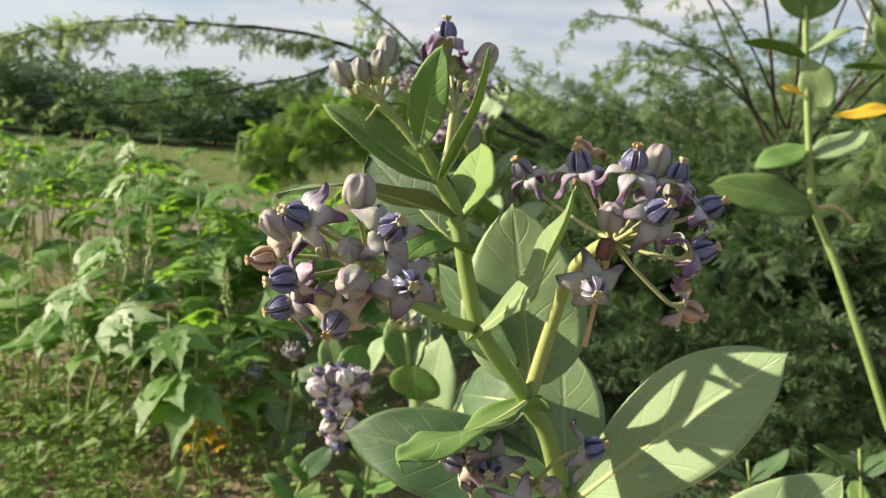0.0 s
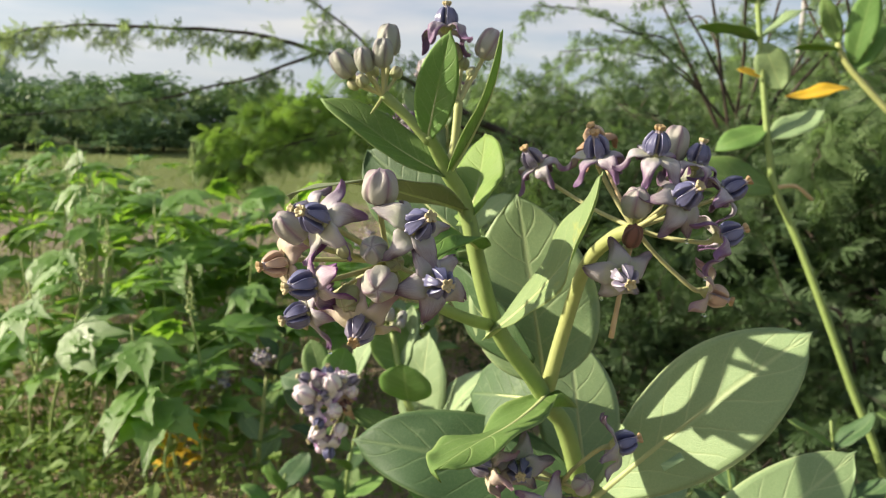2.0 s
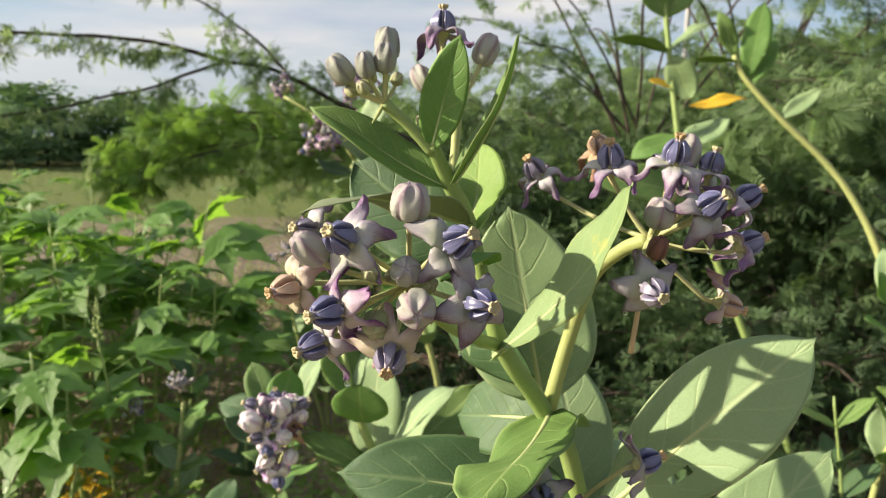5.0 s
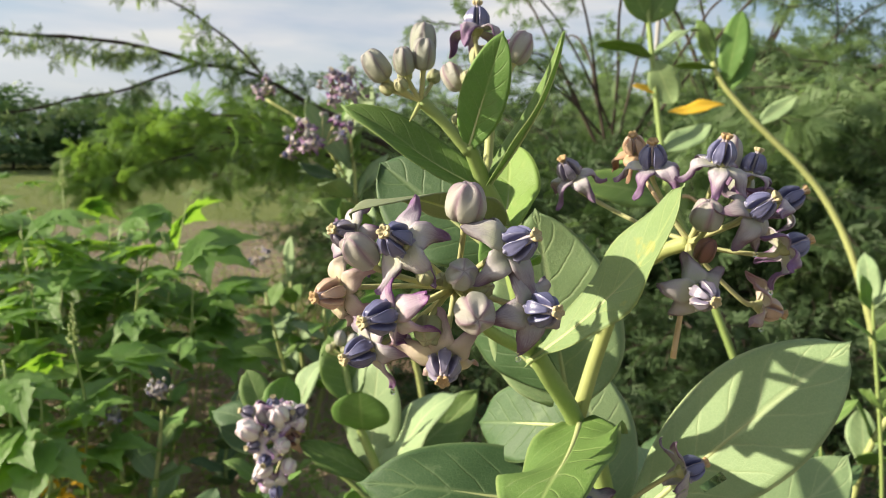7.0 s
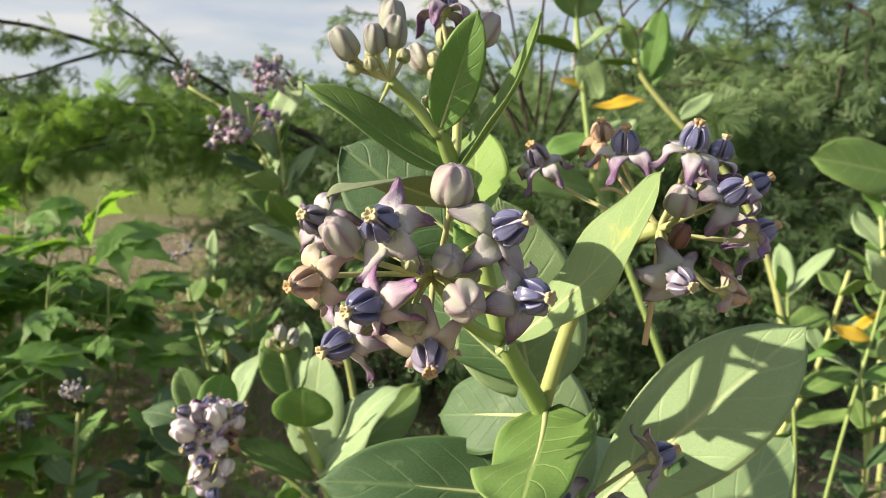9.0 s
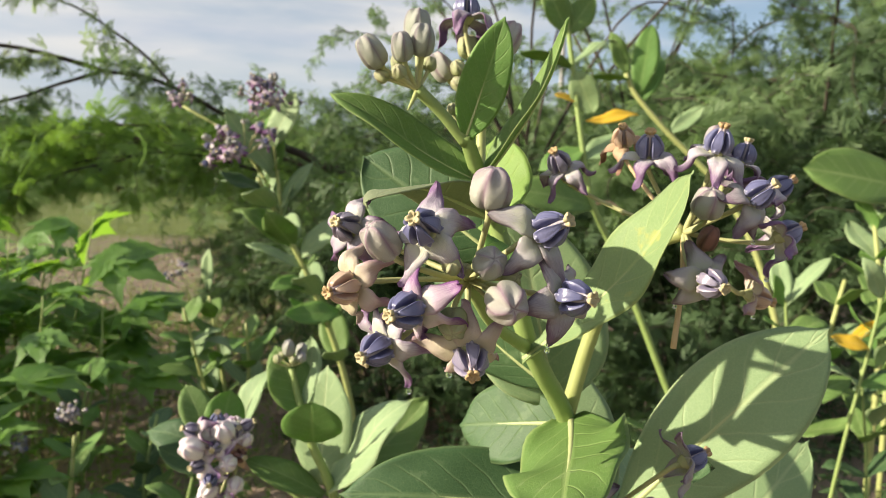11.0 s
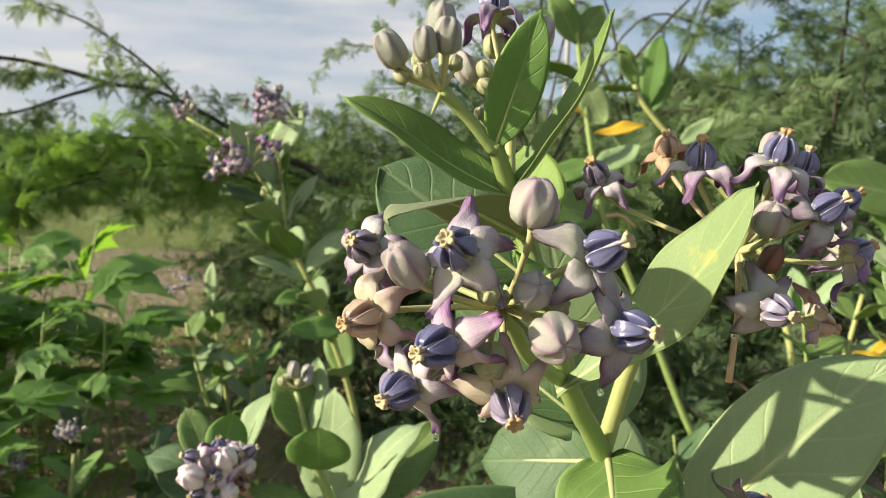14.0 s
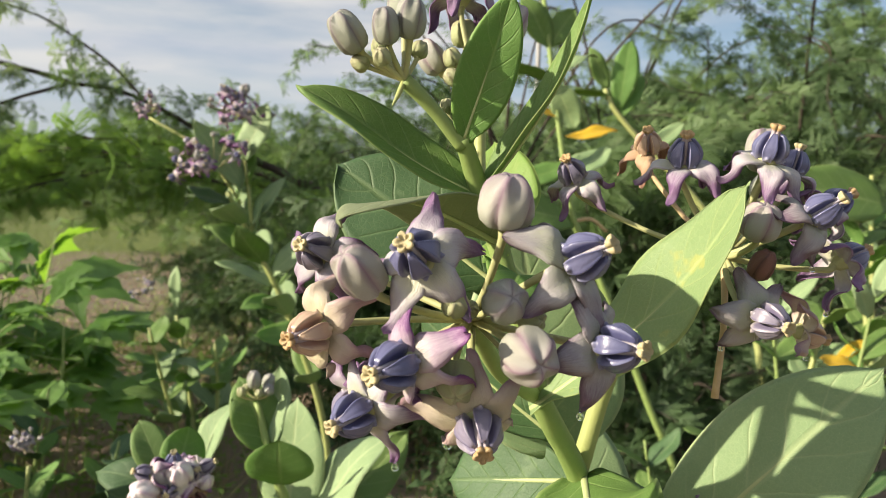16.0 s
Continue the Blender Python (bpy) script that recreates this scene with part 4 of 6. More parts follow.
world_part("peduncle", tube("peduncle", [(0.100, 0.474, 0.965), (0.086, 0.446, 0.975), DHUB], [0.0045, 0.0038, 0.0040], 10, 6), M_STEM, shrub)
flower(shrub, (0.099, 0.386, 1.033), (0.107, 0.385, 1.036), DHUB, "spread", M_PETAL_GREY, M_CORONA, M_STIGMA_BROWN, 0.95, 51)
flower(shrub, (0.042, 0.392, 1.012), (0.041, 0.384, 1.013), DHUB, "open", M_PETAL_GREY, M_CORONA, M_STIGMA, 1.0, 52)
flower(shrub, (0.020, 0.398, 1.013), (0.012, 0.396, 1.016), DHUB, "reflexed", M_PETAL_PEACH, M_CORONA_PALE, M_STIGMA, 0.9, 53)
flower(shrub, (0.060, 0.385, 0.990), (0.060, 0.377, 0.990), DHUB, "spread", M_PETAL, M_CORONA, M_STIGMA, 0.95, 54)
bud(shrub, (0.078, 0.392, 1.005), 0.006, (0.1, -0.7, 0.6), DHUB, M_BUD, seed=55)


for head, r in zip(wet, (0.0013, 0.0012, 0.0015, 0.0012, 0.0012, 0.0011, 0.0012)):
    low_drop(shrub, head, r)


# ---- crown flower plants further off ----
def umbel(plant, hub, up, count, buds, seed, spread=0.035, s=1.0, petals=(0, 0, 1, 2)):
    """A round head of flowers and buds on stalks from one hub."""
    rng = random.Random(seed)
    hub, up = Vector(hub), Vector(up).normalized()
    for k in range(count + buds):
        d = (up * rng.uniform(0.1, 1.1) + Vector((rng.gauss(0, 1), rng.gauss(0, 1), rng.gauss(0, 0.7))).normalized() * 1.0).normalized()
        if d.dot(up) < -0.1:
            d = (d - 2 * up * d.dot(up)).normalized()
        c = hub + d * spread * rng.uniform(0.75, 1.15) * s
        if k < count:
            flower(plant, c, c + d * 0.008, hub, rng.choice(("reflexed", "spread", "spread")), (M_PETAL, M_PETAL_GREY, M_PETAL_PEACH, M_PETAL_VIVID)[rng.choice(petals)], rng.choice((M_CORONA, M_CORONA_PALE, M_CORONA_PALE)), None, 0.92 * s, seed * 50 + k)
        else:
            bud(plant, c, rng.uniform(0.0045, 0.0075) * s, d, hub, rng.choice((M_BUD, M_BUD_GREY)), rng.random() < 0.5, seed * 50 + k)


def side_shoot(plant, path, radius, pairs, leaf, seed, mats, tilt=0.9, mat=None, start=0.25):
    """A stem with crossed pairs of leaves."""
    rng = random.Random(seed)
    line = smooth_path(path, 12)
    world_part("stem", tube("stem", path, [radius, radius * 0.85, radius * 0.6], 9, 8), mat or M_STEM_PALE, plant)
    for k in range(pairs):
        i = int((start + (1 - start) * (k + 0.5) / pairs) * (len(line) - 2))
        p, t = line[i], (line[i + 1] - line[i]).normalized()
        side = t.orthogonal().normalized()
        turn = Matrix.Rotation(rng.uniform(-0.3, 0.3) + (math.pi / 2 if k % 2 else 0) + 0.5, 3, t)
        for sgn in (1, -1):
            d = (turn @ side) * sgn
            length = leaf * rng.uniform(0.75, 1.1) * (1 - 0.25 * k / pairs)
            way = (d * 1.0 + t * tilt * rng.uniform(0.6, 1.1) + Vector((0, 0, rng.uniform(-0.1, 0.25)))).normalized()
            set_leaf(plant, p, p + way * length, t * 0.8 - d * 0.5 + Vector((-0.2, -0.2, 0.5)), rng.choice(mats), rng.randrange(6), rng.uniform(0.9, 1.1))


MIX = (M_LEAF, M_LEAF, M_LEAF_PALE, M_LEAF_YOUNG)

near_shrub = thing("crown_flower_shrub", (0.06, 0.95, 0.0), "smaller crown flower plant with grey-green leaves and a pale umbel", "shrub")
world_part("stem", tube("stem", [(0.06, 0.95, -0.02), (0.07, 0.90, 0.45), (0.03, 0.885, 0.75), (-0.010, 0.890, 0.87), (-0.028, 0.905, 0.945)], [0.008, 0.0075, 0.006, 0.005, 0.0035], 10, 8), M_STEM, near_shrub)
SHUB = Vector((-0.028, 0.906, 0.948))
for k, (dx, dy, dz, r) in enumerate(((-0.004, -0.006, 0.022, 0.0072), (0.012, 0.004, 0.016, 0.0066), (-0.016, -0.004, 0.010, 0.005), (0.000, -0.012, 0.010, 0.004), (0.010, -0.010, 0.012, 0.0058), (-0.010, 0.004, 0.012, 0.004))):
    bud(near_shrub, SHUB + Vector((dx, dy, dz)), r, (dx * 20, dy * 20, 1), SHUB, M_BUD_GREY if r > 0.005 else M_BUD_GREEN, r > 0.006, 60 + k)
for k, (b, t, nrm, mat, wide) in enumerate((
    ((-0.005, 0.885, 0.863), (-0.014, 0.858, 0.921), (-0.25, -0.76, 0.58), M_LEAF_YOUNG, 2.3),
    ((-0.016, 0.892, 0.894), (-0.042, 0.905, 0.972), (0.05, -0.95, 0.3), M_LEAF, 1.25),
    ((-0.013, 0.892, 0.901), (0.008, 0.925, 0.972), (-0.7, -0.6, 0.3), M_LEAF_PALE, 0.75),
    ((0.009, 0.915, 0.798), (0.020, 0.935, 0.938), (-0.62, -0.75, 0.25), M_LEAF_PALE, 1.25),
    ((0.012, 0.885, 0.805), (0.072, 0.855, 0.926), (-0.86, -0.20, 0.46), M_LEAF_PALE, 1.0),
    ((0.030, 0.900, 0.797), (0.153, 0.960, 0.866), (-0.35, -0.8, 0.5), M_LEAF, 0.75),
    ((0.010, 0.900, 0.792), (-0.079, 0.930, 0.834), (0.1, -0.75, 0.65), M_LEAF, 0.75),
    ((-0.088, 0.952, 0.850), (-0.056, 0.965, 0.936), (-0.80, -0.50, 0.3), M_LEAF_PALE, 0.80),
    ((-0.104, 0.952, 0.855), (-0.090, 0.972, 0.904), (0.1, -0.8, 0.5), M_LEAF_YOUNG, 1.5),
    ((-0.116, 0.952, 0.855), (-0.140, 0.990, 0.910), (0.1, -0.9, 0.4), M_LEAF, 1.2),
    ((-0.088, 0.955, 0.831), (-0.185, 1.000, 0.868), (0.15, -0.70, 0.7), M_LEAF_SHADED, 0.9),
    ((-0.095, 0.955, 0.815), (-0.175, 0.965, 0.836), (0.1, -0.60, 0.8), M_LEAF_SHADED, 0.9),
    ((0.050, 0.893, 0.640), (-0.110, 0.860, 0.690), (-0.1, -0.4, 0.9), M_LEAF, 1.0),
    ((0.050, 0.893, 0.640), (0.190, 0.840, 0.700), (-0.1, -0.4, 0.9), M_LEAF, 1.0),
)):
    set_leaf(near_shrub, b, t, nrm, mat, k, wide)
CHUB = Vector((-0.086, 0.935, 0.836))
world_part("peduncle", tube("peduncle", [(0.030, 0.889, 0.745), (-0.020, 0.912, 0.790), CHUB], [0.004, 0.0034, 0.0034], 9, 6), M_STEM, near_shrub)
world_part("stem", tube("stem", [CHUB, (-0.092, 0.945, 0.845), (-0.096, 0.955, 0.860)], [0.003, 0.0025, 0.002], 8, 6), M_STEM, near_shrub)
for k, (x, y, z, way, style, petals, corona) in enumerate((
    (-0.137, 0.900, 0.886, (-0.8, -0.2, 0.3), "reflexed", M_PETAL_VIVID, M_CORONA_PALE),
    (-0.108, 0.905, 0.894, (0.0, -0.3, 1.0), "reflexed", M_PETAL_WHITE, M_CORONA),
    (-0.113, 0.890, 0.866, (-0.3, -0.9, 0.1), "spread", M_PETAL_WHITE, M_CORONA_PALE),
    (-0.131, 0.895, 0.846, (-0.8, -0.7, 0.1), "spread", M_PETAL_WHITE, M_CORONA_PALE),
    (-0.117, 0.888, 0.830, (-0.2, -0.9, -0.1), "reflexed", M_PETAL_WHITE, M_CORONA),
    (-0.088, 0.905, 0.878, (0.2, -0.7, 0.6), "spread", M_PETAL_WHITE, M_CORONA_PALE),
    (-0.074, 0.915, 0.880, (0.7, -0.3, 0.5), "reflexed", M_PETAL_WHITE, M_CORONA_PALE),
    (-0.124, 0.900, 0.807, (-0.7, -0.6, -0.4), "reflexed", M_PETAL_VIVID, M_CORONA_PALE),
    (-0.104, 0.893, 0.788, (0.1, -0.7, -0.6), "reflexed", M_PETAL_WHITE, M_CORONA),
    (-0.084, 0.900, 0.850, (0.4, -0.8, 0.1), "spread", M_PETAL_DRY, M_CORONA_DRY),
)):
    c = Vector((x, y, z))
    flower(near_shrub, c, c + Vector(way).normalized() * 0.01, CHUB, style, petals, corona, None, 1.15, 250 + k)
for k, (x, y, z, r) in enumerate(((-0.136, 0.893, 0.868, 0.0135), (-0.103, 0.898, 0.882, 0.0125), (-0.098, 0.893, 0.846, 0.0095), (-0.122, 0.905, 0.881, 0.009), (-0.090, 0.897, 0.818, 0.009), (-0.119, 0.897, 0.816, 0.010), (-0.077, 0.910, 0.866, 0.008))):
    c = Vector((x, y, z))
    bud(near_shrub, c, r, c - CHUB, CHUB, M_BUD_WHITE, False, 280 + k)

back_shrub = thing("crown_flower_shrub", (0.42, 2.30, 0.0), "distant crown flower plant with small lilac umbels", "shrub")
side_shoot(back_shrub, [(0.42, 2.30, 0.0), (0.36, 2.25, 0.45), (0.25, 2.24, 0.78), (0.15, 2.25, 0.99), (0.08, 2.27, 1.13)], 0.011, 8, 0.19, 5, (M_LEAF, M_LEAF_PALE, M_LEAF_PALE, M_LEAF_YOUNG), 1.1, start=0.3)
world_part("stem", tube("stem", [(0.15, 2.25, 0.99), (0.135, 2.26, 1.14), (0.115, 2.27, 1.30)], [0.006, 0.005, 0.004], 8, 6), M_STEM_PALE, back_shrub)
umbel(back_shrub, (0.045, 2.27, 1.19), (-0.3, -0.3, 0.6), 16, 8, 7, 0.072, 1.5, (0, 3, 3, 3))
umbel(back_shrub, (0.115, 2.27, 1.335), (0, -0.3, 0.8), 12, 7, 8, 0.066, 1.5, (0, 3, 3, 3))
umbel(back_shrub, (-0.12, 2.40, 1.34), (-0.3, -0.3, 0.8), 4, 4, 9, 0.045, 1.2, (0, 3, 3))
world_part("peduncle", tube("peduncle", [(0.115, 2.26, 1.10), (0.02, 2.33, 1.24), (-0.12, 2.40, 1.33)], [0.005, 0.004, 0.004], 8, 6), M_STEM_PALE, back_shrub)
for b, t, nrm, mat, k in (
    ((0.20, 2.24, 0.90), (0.33, 2.20, 1.02), (-0.6, -0.7, 0.4), M_LEAF_PALE, 0),
    ((0.17, 2.25, 0.95), (0.05, 2.20, 1.05), (0.2, -0.8, 0.5), M_LEAF, 4),
    ((0.12, 2.26, 1.22), (0.20, 2.25, 1.37), (-0.6, -0.8, 0.2), M_LEAF_PALE, 2),
    ((0.09, 2.27, 1.10), (-0.04, 2.22, 1.12), (-0.1, -0.6, 0.8), M_LEAF_SHADED, 5),
    ((0.23, 2.24, 0.82), (0.12, 2.17, 0.84), (-0.1, -0.7, 0.7), M_LEAF_YOUNG, 1),
):
    set_leaf(back_shrub, b, t, nrm, mat, k, 0.9)
set_leaf(back_shrub, (0.318, 2.20, 0.735), (0.143, 2.19, 0.723), (0.0, -0.8, 0.6), M_LEAF_YOUNG, 2, 0.75)
set_leaf(back_shrub, (0.13, 2.26, 1.15), (0.10, 2.30, 1.32), (-0.5, -0.8, 0.2), M_LEAF_YOUNG, 1)
set_leaf(back_shrub, (0.13, 2.26, 1.13), (-0.02, 2.34, 1.30), (0.3, -0.8, 0.4), M_LEAF_PALE, 2, 0.7)
set_leaf(back_shrub, (0.14, 2.25, 1.04), (0.24, 2.26, 1.18), (-0.6, -0.6, 0.4), M_LEAF_PALE, 3, 0.7)

far_shrub = thing("crown_flower_shrub", (0.05, 2.85, 0.0), "young crown flower plant with a pale upright leaf", "shrub")
side_shoot(far_shrub, [(0.05, 2.85, 0.0), (0.02, 2.82, 0.35), (-0.03, 2.85, 0.68)], 0.009, 5, 0.16, 15, MIX, 0.8, start=0.3)
set_leaf(far_shrub, (-0.03, 2.85, 0.70), (-0.03, 2.84, 0.86), (-0.6, -0.8, 0.1), M_LEAF_PALE, 3, 0.7)
side_shoot(far_shrub, [(0.05, 2.85, 0.0), (-0.06, 2.78, 0.40), (-0.12, 2.74, 0.66)], 0.008, 5, 0.17, 35, MIX, 0.5, start=0.35)
side_shoot(far_shrub, [(0.05, 2.85, 0.0), (0.10, 2.76, 0.36), (0.09, 2.72, 0.60)], 0.008, 5, 0.17, 36, MIX, 0.6, start=0.35)
umbel(far_shrub, (-0.13, 2.87, 0.76), (-0.5, -0.3, 0.6), 6, 4, 17, 0.05)

low_shrub = thing("crown_flower_shrub", (-0.45, 2.20, 0.0), "low crown flower plant with pale flower heads", "shrub")
side_shoot(low_shrub, [(-0.45, 2.20, 0.0), (-0.42, 2.18, 0.25), (-0.40, 2.16, 0.44)], 0.008, 4, 0.14, 25, MIX, 0.7, start=0.2)
umbel(low_shrub, (-0.40, 2.16, 0.49), (-0.2, -0.4, 0.8), 7, 5, 27, 0.05)
side_shoot(low_shrub, [(-0.45, 2.20, 0.0), (-0.52, 2.22, 0.22), (-0.55, 2.20, 0.36)], 0.007, 3, 0.12, 26, MIX, 0.7, start=0.3)
umbel(low_shrub, (-0.55, 2.20, 0.40), (-0.2, -0.4, 0.8), 5, 4, 28, 0.045)

for k, (x, y, h) in enumerate(((-0.30, 1.75, 0.34), (-0.12, 1.95, 0.44), (-0.42, 2.60, 0.52), (-0.22, 2.35, 0.42), (0.08, 1.70, 0.40))):
    p = thing("crown_flower_shrub", (x, y, 0.0), "low leafy crown flower plant among the weeds", "shrub", "leafy plants among the weeds")
    side_shoot(p, [(x, y, 0.0), (x - 0.02, y - 0.02, h * 0.5), (x + 0.02, y - 0.01, h)], 0.006, 5, 0.15, 190 + k, (M_LEAF, M_LEAF_YOUNG, M_LEAF_SHADED), 0.6, M_STEM, 0.25)

# tall bare-stemmed shrub
tall_shrub = thing("crown_flower_shrub", (1.45, 1.84, 0.0), "tall leaning crown flower stem with sparse leaves, one yellow", "shrub")
world_part("stem", tube("stem", [(1.45, 1.84, -0.02), (1.375, 1.864, 0.288), (1.275, 1.903, 0.526), (1.202, 1.932, 0.705), (1.106, 1.968, 0.929), (1.035, 1.993, 1.077), (1.014, 2.010, 1.183), (0.995, 2.034, 1.336), (0.979, 2.058, 1.488), (0.955, 2.097, 1.735)], [0.012, 0.0115, 0.011, 0.011, 0.0105, 0.010, 0.009, 0.0085, 0.008, 0.007], 10, 6, 0.03), M_STEM, tall_shrub)
for k, (b, t, nrm, mat, wide) in enumerate((
    ((0.980, 2.057, 1.484), (0.799, 2.064, 1.513), (0.0, 0.35, 0.9), M_LEAF, 0.7),
    ((0.980, 2.057, 1.490), (1.122, 2.077, 1.615), (-0.55, -0.2, 0.8), M_LEAF_PALE, 0.6),
    ((0.985, 2.050, 1.475), (1.044, 2.039, 1.350), (-0.4, -0.9, 0.1), M_LEAF_SPOT, 1.2),
    ((0.990, 2.042, 1.385), (0.915, 2.045, 1.402), (0.0, -0.8, 0.6), M_LEAF_YELLOW, 0.8),
    ((1.006, 2.019, 1.241), (0.864, 2.014, 1.199), (-0.1, -0.7, 0.7), M_LEAF_YOUNG, 1.05),
    ((1.010, 2.019, 1.215), (1.168, 2.023, 1.278), (-0.3, -0.6, 0.7), M_LEAF_PALE, 0.9),
    ((1.034, 1.992, 1.074), (0.733, 2.003, 1.118), (-0.1, -0.85, 0.5), M_LEAF, 0.85),
    ((0.970, 2.075, 1.590), (0.880, 2.060, 1.720), (-0.2, -0.9, 0.2), M_LEAF, 1.1),
    ((0.970, 2.075, 1.590), (1.060, 2.110, 1.700), (-0.2, -0.9, 0.2), M_LEAF, 1.0),
)):
    set_leaf(tall_shrub, b, t, nrm, mat, k, wide)
world_part("twig", tube("twig", [(1.034, 1.992, 1.08), (1.09, 1.985, 1.085), (1.14, 1.98, 1.05)], [0.006, 0.005, 0.005], 7, 5), M_STEM_DRY, tall_shrub, "bare tan twig stub")

bent_shrub = thing("crown_flower_shrub", (2.17, 2.27, 0.0), "crown flower plant with a bent yellow-green stem", "shrub")
world_part("stem", tube("stem", [(2.17, 2.27, -0.02), (2.165, 2.285, 0.192), (2.153, 2.335, 0.536), (2.078, 2.394, 0.835), (1.993, 2.441, 1.026), (1.886, 2.487, 1.173), (1.717, 2.552, 1.339), (1.589, 2.603, 1.485), (1.545, 2.621, 1.570)], [0.014, 0.014, 0.014, 0.014, 0.0135, 0.013, 0.012, 0.011, 0.009], 10, 6, 0.04), M_STEM_PALE, bent_shrub)
for k, (b, t, nrm, mat, wide) in enumerate((
    ((1.60, 2.60, 1.49), (1.655, 2.62, 1.775), (-0.5, -0.8, 0.1), M_LEAF_YOUNG, 0.8),
    ((1.61, 2.59, 1.47), (1.700, 2.60, 1.670), (-0.4, -0.8, 0.3), M_LEAF_YOUNG, 0.8),
    ((1.60, 2.60, 1.41), (1.378, 2.63, 1.335), (-0.1, -0.6, 0.8), M_LEAF_YELLOW, 0.5),
    ((1.56, 2.61, 1.54), (1.380, 2.66, 1.545), (-0.1, 0.3, 0.9), M_LEAF, 0.7),
    ((1.55, 2.62, 1.57), (1.470, 2.60, 1.720), (-0.4, -0.8, 0.3), M_LEAF, 0.8),
    ((1.72, 2.55, 1.34), (1.860, 2.53, 1.440), (-0.3, -0.8, 0.4), M_LEAF_PALE, 0.7),
)):
    set_leaf(bent_shrub, b, t, nrm, mat, k, wide)

for k, (pos, path, pairs, leaf) in enumerate((
    ((1.40, 1.62, 0.0), [(1.40, 1.62, 0.0), (1.43, 1.60, 0.40), (1.52, 1.58, 0.62), (1.60, 1.58, 0.90)], 7, 0.17),
    ((1.66, 1.50, 0.0), [(1.66, 1.50, 0.0), (1.66, 1.50, 0.50), (1.69, 1.53, 0.80), (1.70, 1.60, 1.12)], 8, 0.18),
    ((2.05, 1.75, 0.0), [(2.05, 1.75, 0.0), (2.02, 1.75, 0.60), (1.98, 1.78, 1.25)], 8, 0.2),
)):
    p = thing("crown_flower_shrub", pos, "leafy crown flower plant with grey-green paired leaves", "shrub", "leafy plants by the thicket")
    side_shoot(p, path, 0.010, pairs, leaf, 80 + k, MIX, 0.8, start=0.3)
    if k == 1:
        set_leaf(p, (1.79, 1.58, 1.16), (1.48, 1.645, 1.205), (-0.25, -0.85, 0.45), M_LEAF, 3, 1.15)
        set_leaf(p, (1.69, 1.53, 0.79), (1.58, 1.535, 0.735), (-0.2, -0.6, 0.8), M_LEAF_YELLOW, 0, 0.6)

sprig = thing("crown_flower_shrub", (1.34, 1.40, 0.0), "young crown flower shoot with bright pale green leaves", "shrub", "leafy plants by the thicket")
world_part("stem", tube("stem", [(1.34, 1.40, -0.02), (1.30, 1.41, 0.45), (1.245, 1.425, 0.80), (1.232, 1.428, 0.885)], [0.005, 0.0045, 0.004, 0.003], 8, 6), M_STEM, sprig)
for k, (b, t, nrm, mat, wide) in enumerate((
    ((1.232, 1.428, 0.870), (1.345, 1.405, 0.990), (-0.75, -0.3, 0.6), M_LEAF_PALE, 0.55),
    ((1.232, 1.428, 0.872), (1.238, 1.470, 1.000), (-0.6, -0.8, 0.1), M_LEAF_PALE, 0.75),
    ((1.233, 1.428, 0.868), (1.185, 1.400, 0.945), (-0.5, -0.2, 0.8), M_LEAF_YOUNG, 0.7),
    ((1.250, 1.424, 0.790), (1.140, 1.400, 0.850), (-0.3, -0.4, 0.85), M_LEAF_YOUNG, 0.8),
    ((1.250, 1.424, 0.790), (1.380, 1.430, 0.850), (-0.3, -0.5, 0.8), M_LEAF, 0.9),
    ((1.285, 1.414, 0.620), (1.160, 1.360, 0.680), (-0.3, -0.4, 0.85), M_LEAF, 0.9),
    ((1.285, 1.414, 0.620), (1.420, 1.380, 0.690), (-0.3, -0.5, 0.8), M_LEAF, 0.9),
    ((1.268, 1.418, 0.700), (1.270, 1.330, 0.770), (-0.3, -0.3, 0.9), M_LEAF_YOUNG, 0.9),
    ((1.420, 1.345, 0.775), (1.325, 1.383, 0.790), (-0.2, -0.7, 0.6), M_LEAF_YELLOW, 0.7),
)):
    set_leaf(sprig, b, t, nrm, mat, k, wide)
world_part("stem", tube("stem", [(1.34, 1.40, -0.02), (1.38, 1.36, 0.5), (1.425, 1.345, 0.78), (1.45, 1.34, 0.95)], [0.005, 0.0045, 0.004, 0.003], 8, 6), M_STEM, sprig)
for k, (b, t, nrm, mat) in enumerate((
    ((1.45, 1.34, 0.945), (1.50, 1.33, 1.05), (-0.7, -0.6, 0.3), M_LEAF_PALE),
    ((1.44, 1.34, 0.90), (1.37, 1.32, 0.99), (-0.5, -0.7, 0.4), M_LEAF_PALE),
    ((1.43, 1.345, 0.80), (1.55, 1.33, 0.86), (-0.5, -0.5, 0.7), M_LEAF),
    ((1.41, 1.35, 0.68), (1.52, 1.30, 0.70), (-0.5, -0.4, 0.8), M_LEAF_YOUNG),
)):
    set_leaf(sprig, b, t, nrm, mat, k, 0.85)
for k, (x, y, h) in enumerate(((1.22, 1.52, 0.62), (1.05, 1.60, 0.55), (1.50, 1.40, 0.72), (0.85, 1.72, 0.45))):
    p = thing("crown_flower_shrub", (x, y, 0.0), "low leafy crown flower plant beneath the thicket", "shrub", "leafy plants by the thicket")
    side_shoot(p, [(x, y, 0.0), (x + 0.02, y - 0.01, h * 0.5), (x - 0.02, y + 0.01, h)], 0.005, 6, 0.15, 180 + k, (M_LEAF, M_LEAF_SHADED, M_LEAF_SHADED), 0.6, M_STEM, 0.12)


